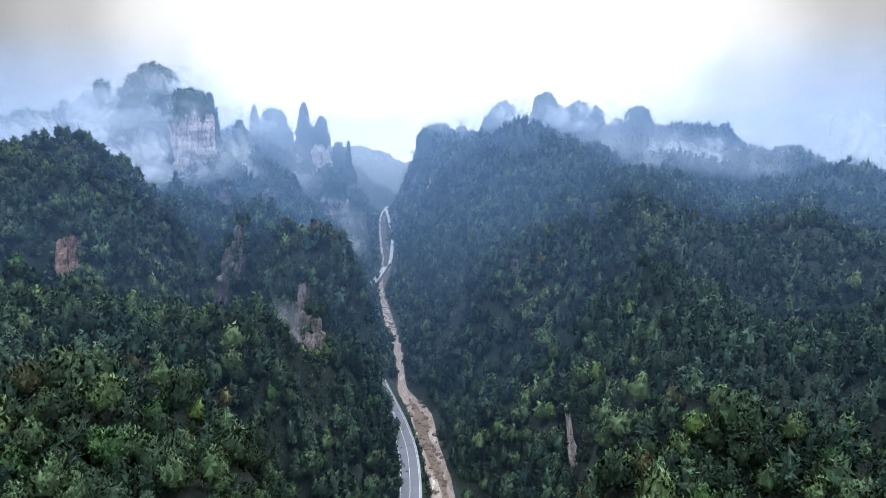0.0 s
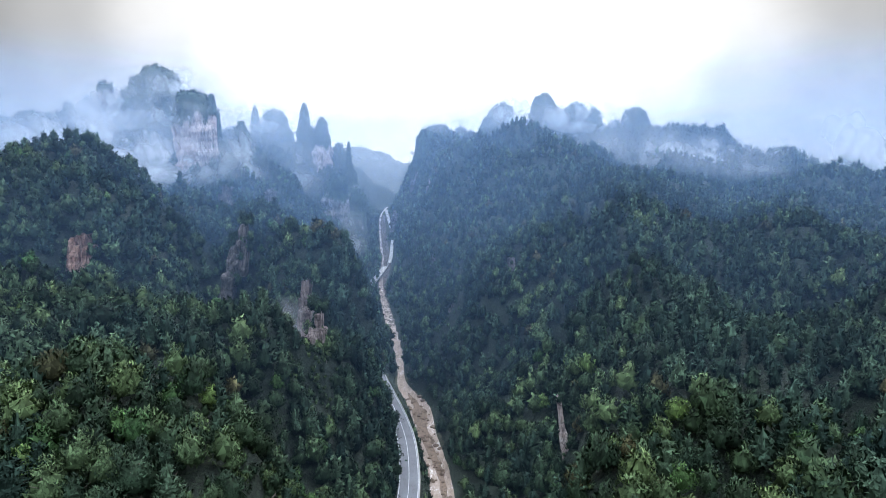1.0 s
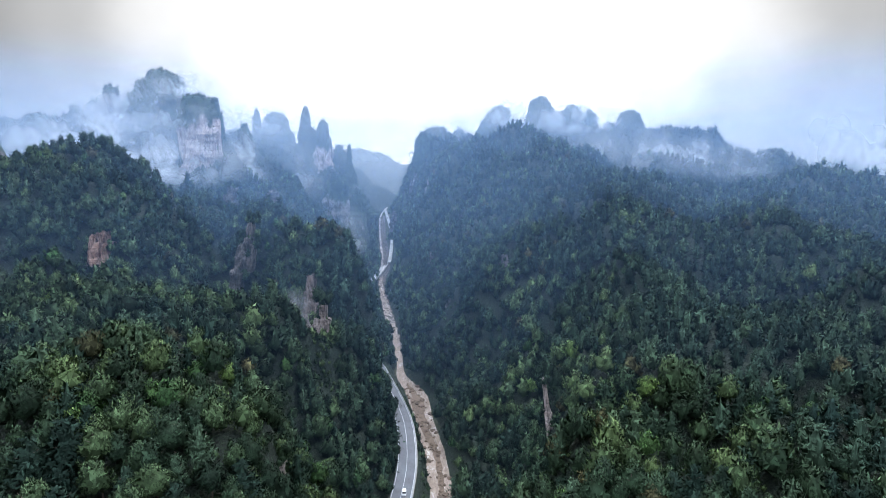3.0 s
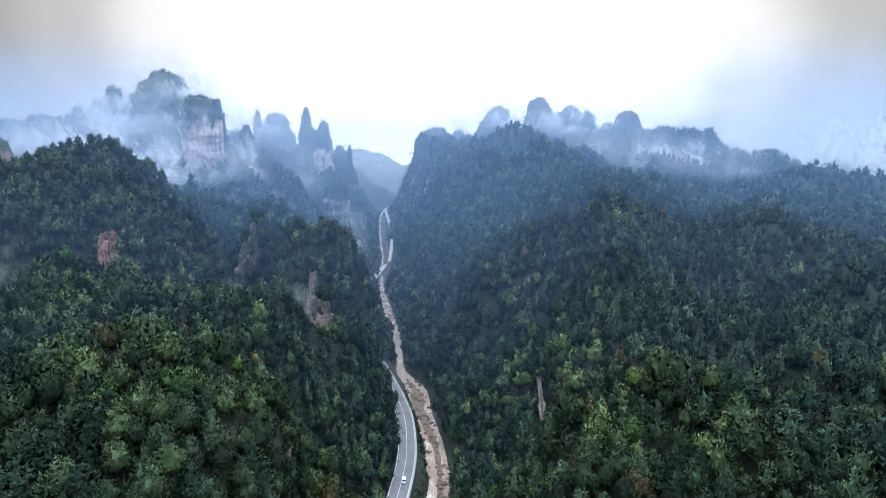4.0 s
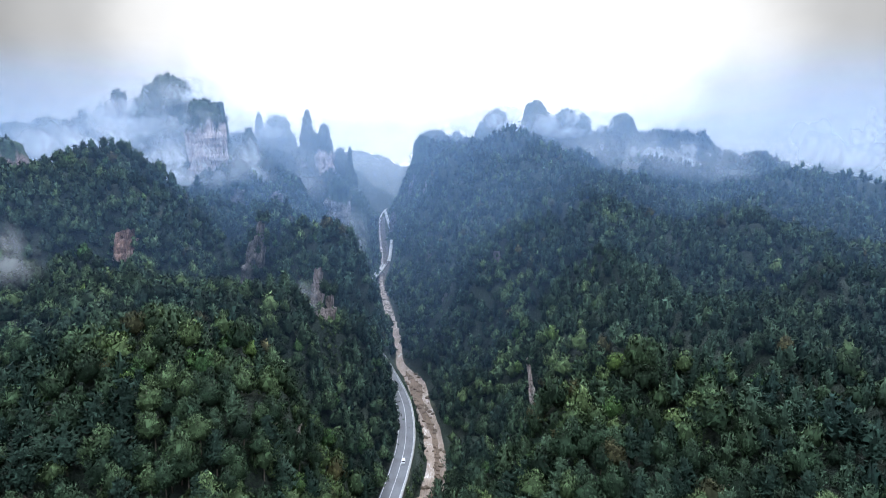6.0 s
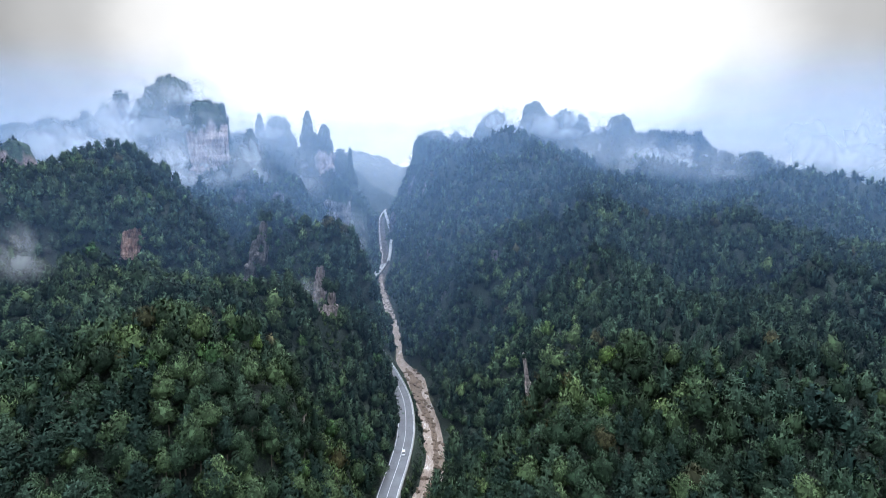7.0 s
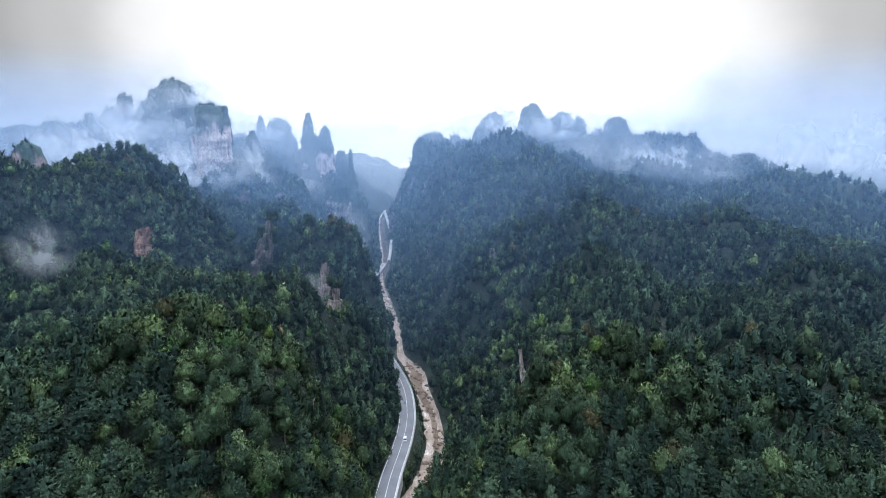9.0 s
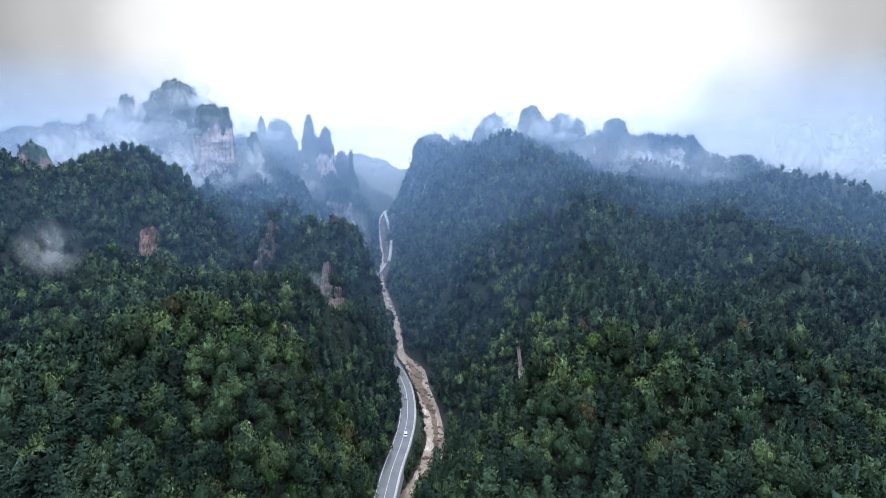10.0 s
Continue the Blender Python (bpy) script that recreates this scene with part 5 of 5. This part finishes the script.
PUFF = mist("small_mist", 0.42, 0.045, True, (0.90, 0.94, 1.0))
VEIL = mist("soft_mist", 0.5, 0.009, True, (0.90, 0.94, 1.0))
bank(-310, 560, 145, 280, 70, WISP, "white mist drifting under the pink tower", 0, 1)
bank(-400, 600, 165, 330, 110, VEIL, "soft white mist below the pink tower", 0, 21)
bank(-420, 640, 170, 260, 90, WISP, "white mist drifting over the wooded shoulder", 0, 2)
bank(-385, 790, 265, 120, 60, WISP, "white mist round the domed peak", 0, 3)
bank(-470, 760, 225, 150, 90, WISP, "white mist across the flank of the domed peak", 0, 22)
bank(-540, 780, 200, 340, 130, VEIL, "white mist hanging in front of rock pillars", 0, 4)
bank(-520, 700, 180, 260, 90, WISP, "white mist over the wooded crest", 0, 23)
bank(-270, 700, 150, 110, 120, WISP, "white mist in the cleft between towers", 0, 5)
bank(-225, 830, 140, 120, 120, VEIL, "soft mist at the foot of the spires", 0, 24)
bank(-330, 1000, 235, 200, 110, VEIL, "white mist round far spires", 0, 6)
bank(-560, 620, 170, 330, 90, VEIL, "soft white mist over the wooded crest", 0, 31)
bank(-345, 640, 150, 130, 90, WISP, "white mist at the foot of the pink tower", 0, 32)
bank(-480, 470, 150, 300, 60, VEIL, "soft white mist over the wooded crest", 0, 33)
bank(250, 640, 160, 300, 70, VEIL, "soft mist on the long ridge", 0, 34)
bank(330, 560, 150, 260, 60, VEIL, "soft mist on the long ridge", 0, 35)
bank(-66.0, 211, 72, 26, 26, PUFF, "small wisp of mist below the spur", 0, 7)
bank(-197, 188, 99, 48, 38, PUFF, "small wisp of mist on the wooded slope", 0, 8)
bank(110, 900, 245, 190, 100, VEIL, "white mist streaming round rock domes", 0, 9)
bank(120, 860, 228, 120, 70, WISP, "white mist between rock domes", 0, 25)
bank(230, 900, 225, 240, 80, WISP, "white mist in front of the skyline domes", 0, 10)
bank(300, 760, 178, 240, 70, VEIL, "soft mist behind the ridge", 0, 26)
bank(340, 690, 160, 200, 60, WISP, "white mist drifting over the ridge", 0, 11)
bank(560, 640, 185, 420, 170, VEIL, "wide bank of cloud behind the ridge", 0, 12)
bank(480, 560, 165, 260, 90, WISP, "torn cloud over the ridge end", 0, 27)
bank(-110, 620, 62, 60, 90, VEIL, "mist rising out of the gorge", 0, 13)
bank(30, 950, 205, 170, 90, VEIL, "mist round the rock walls above the gorge", 0, 14)
bank(-430, 740, 230, 260, 150, VEIL, "soft mist in front of the domed peak", 0, 28)
bank(-330, 650, 205, 130, 60, PUFF, "thin mist over the top of the pink tower", 0, 29)
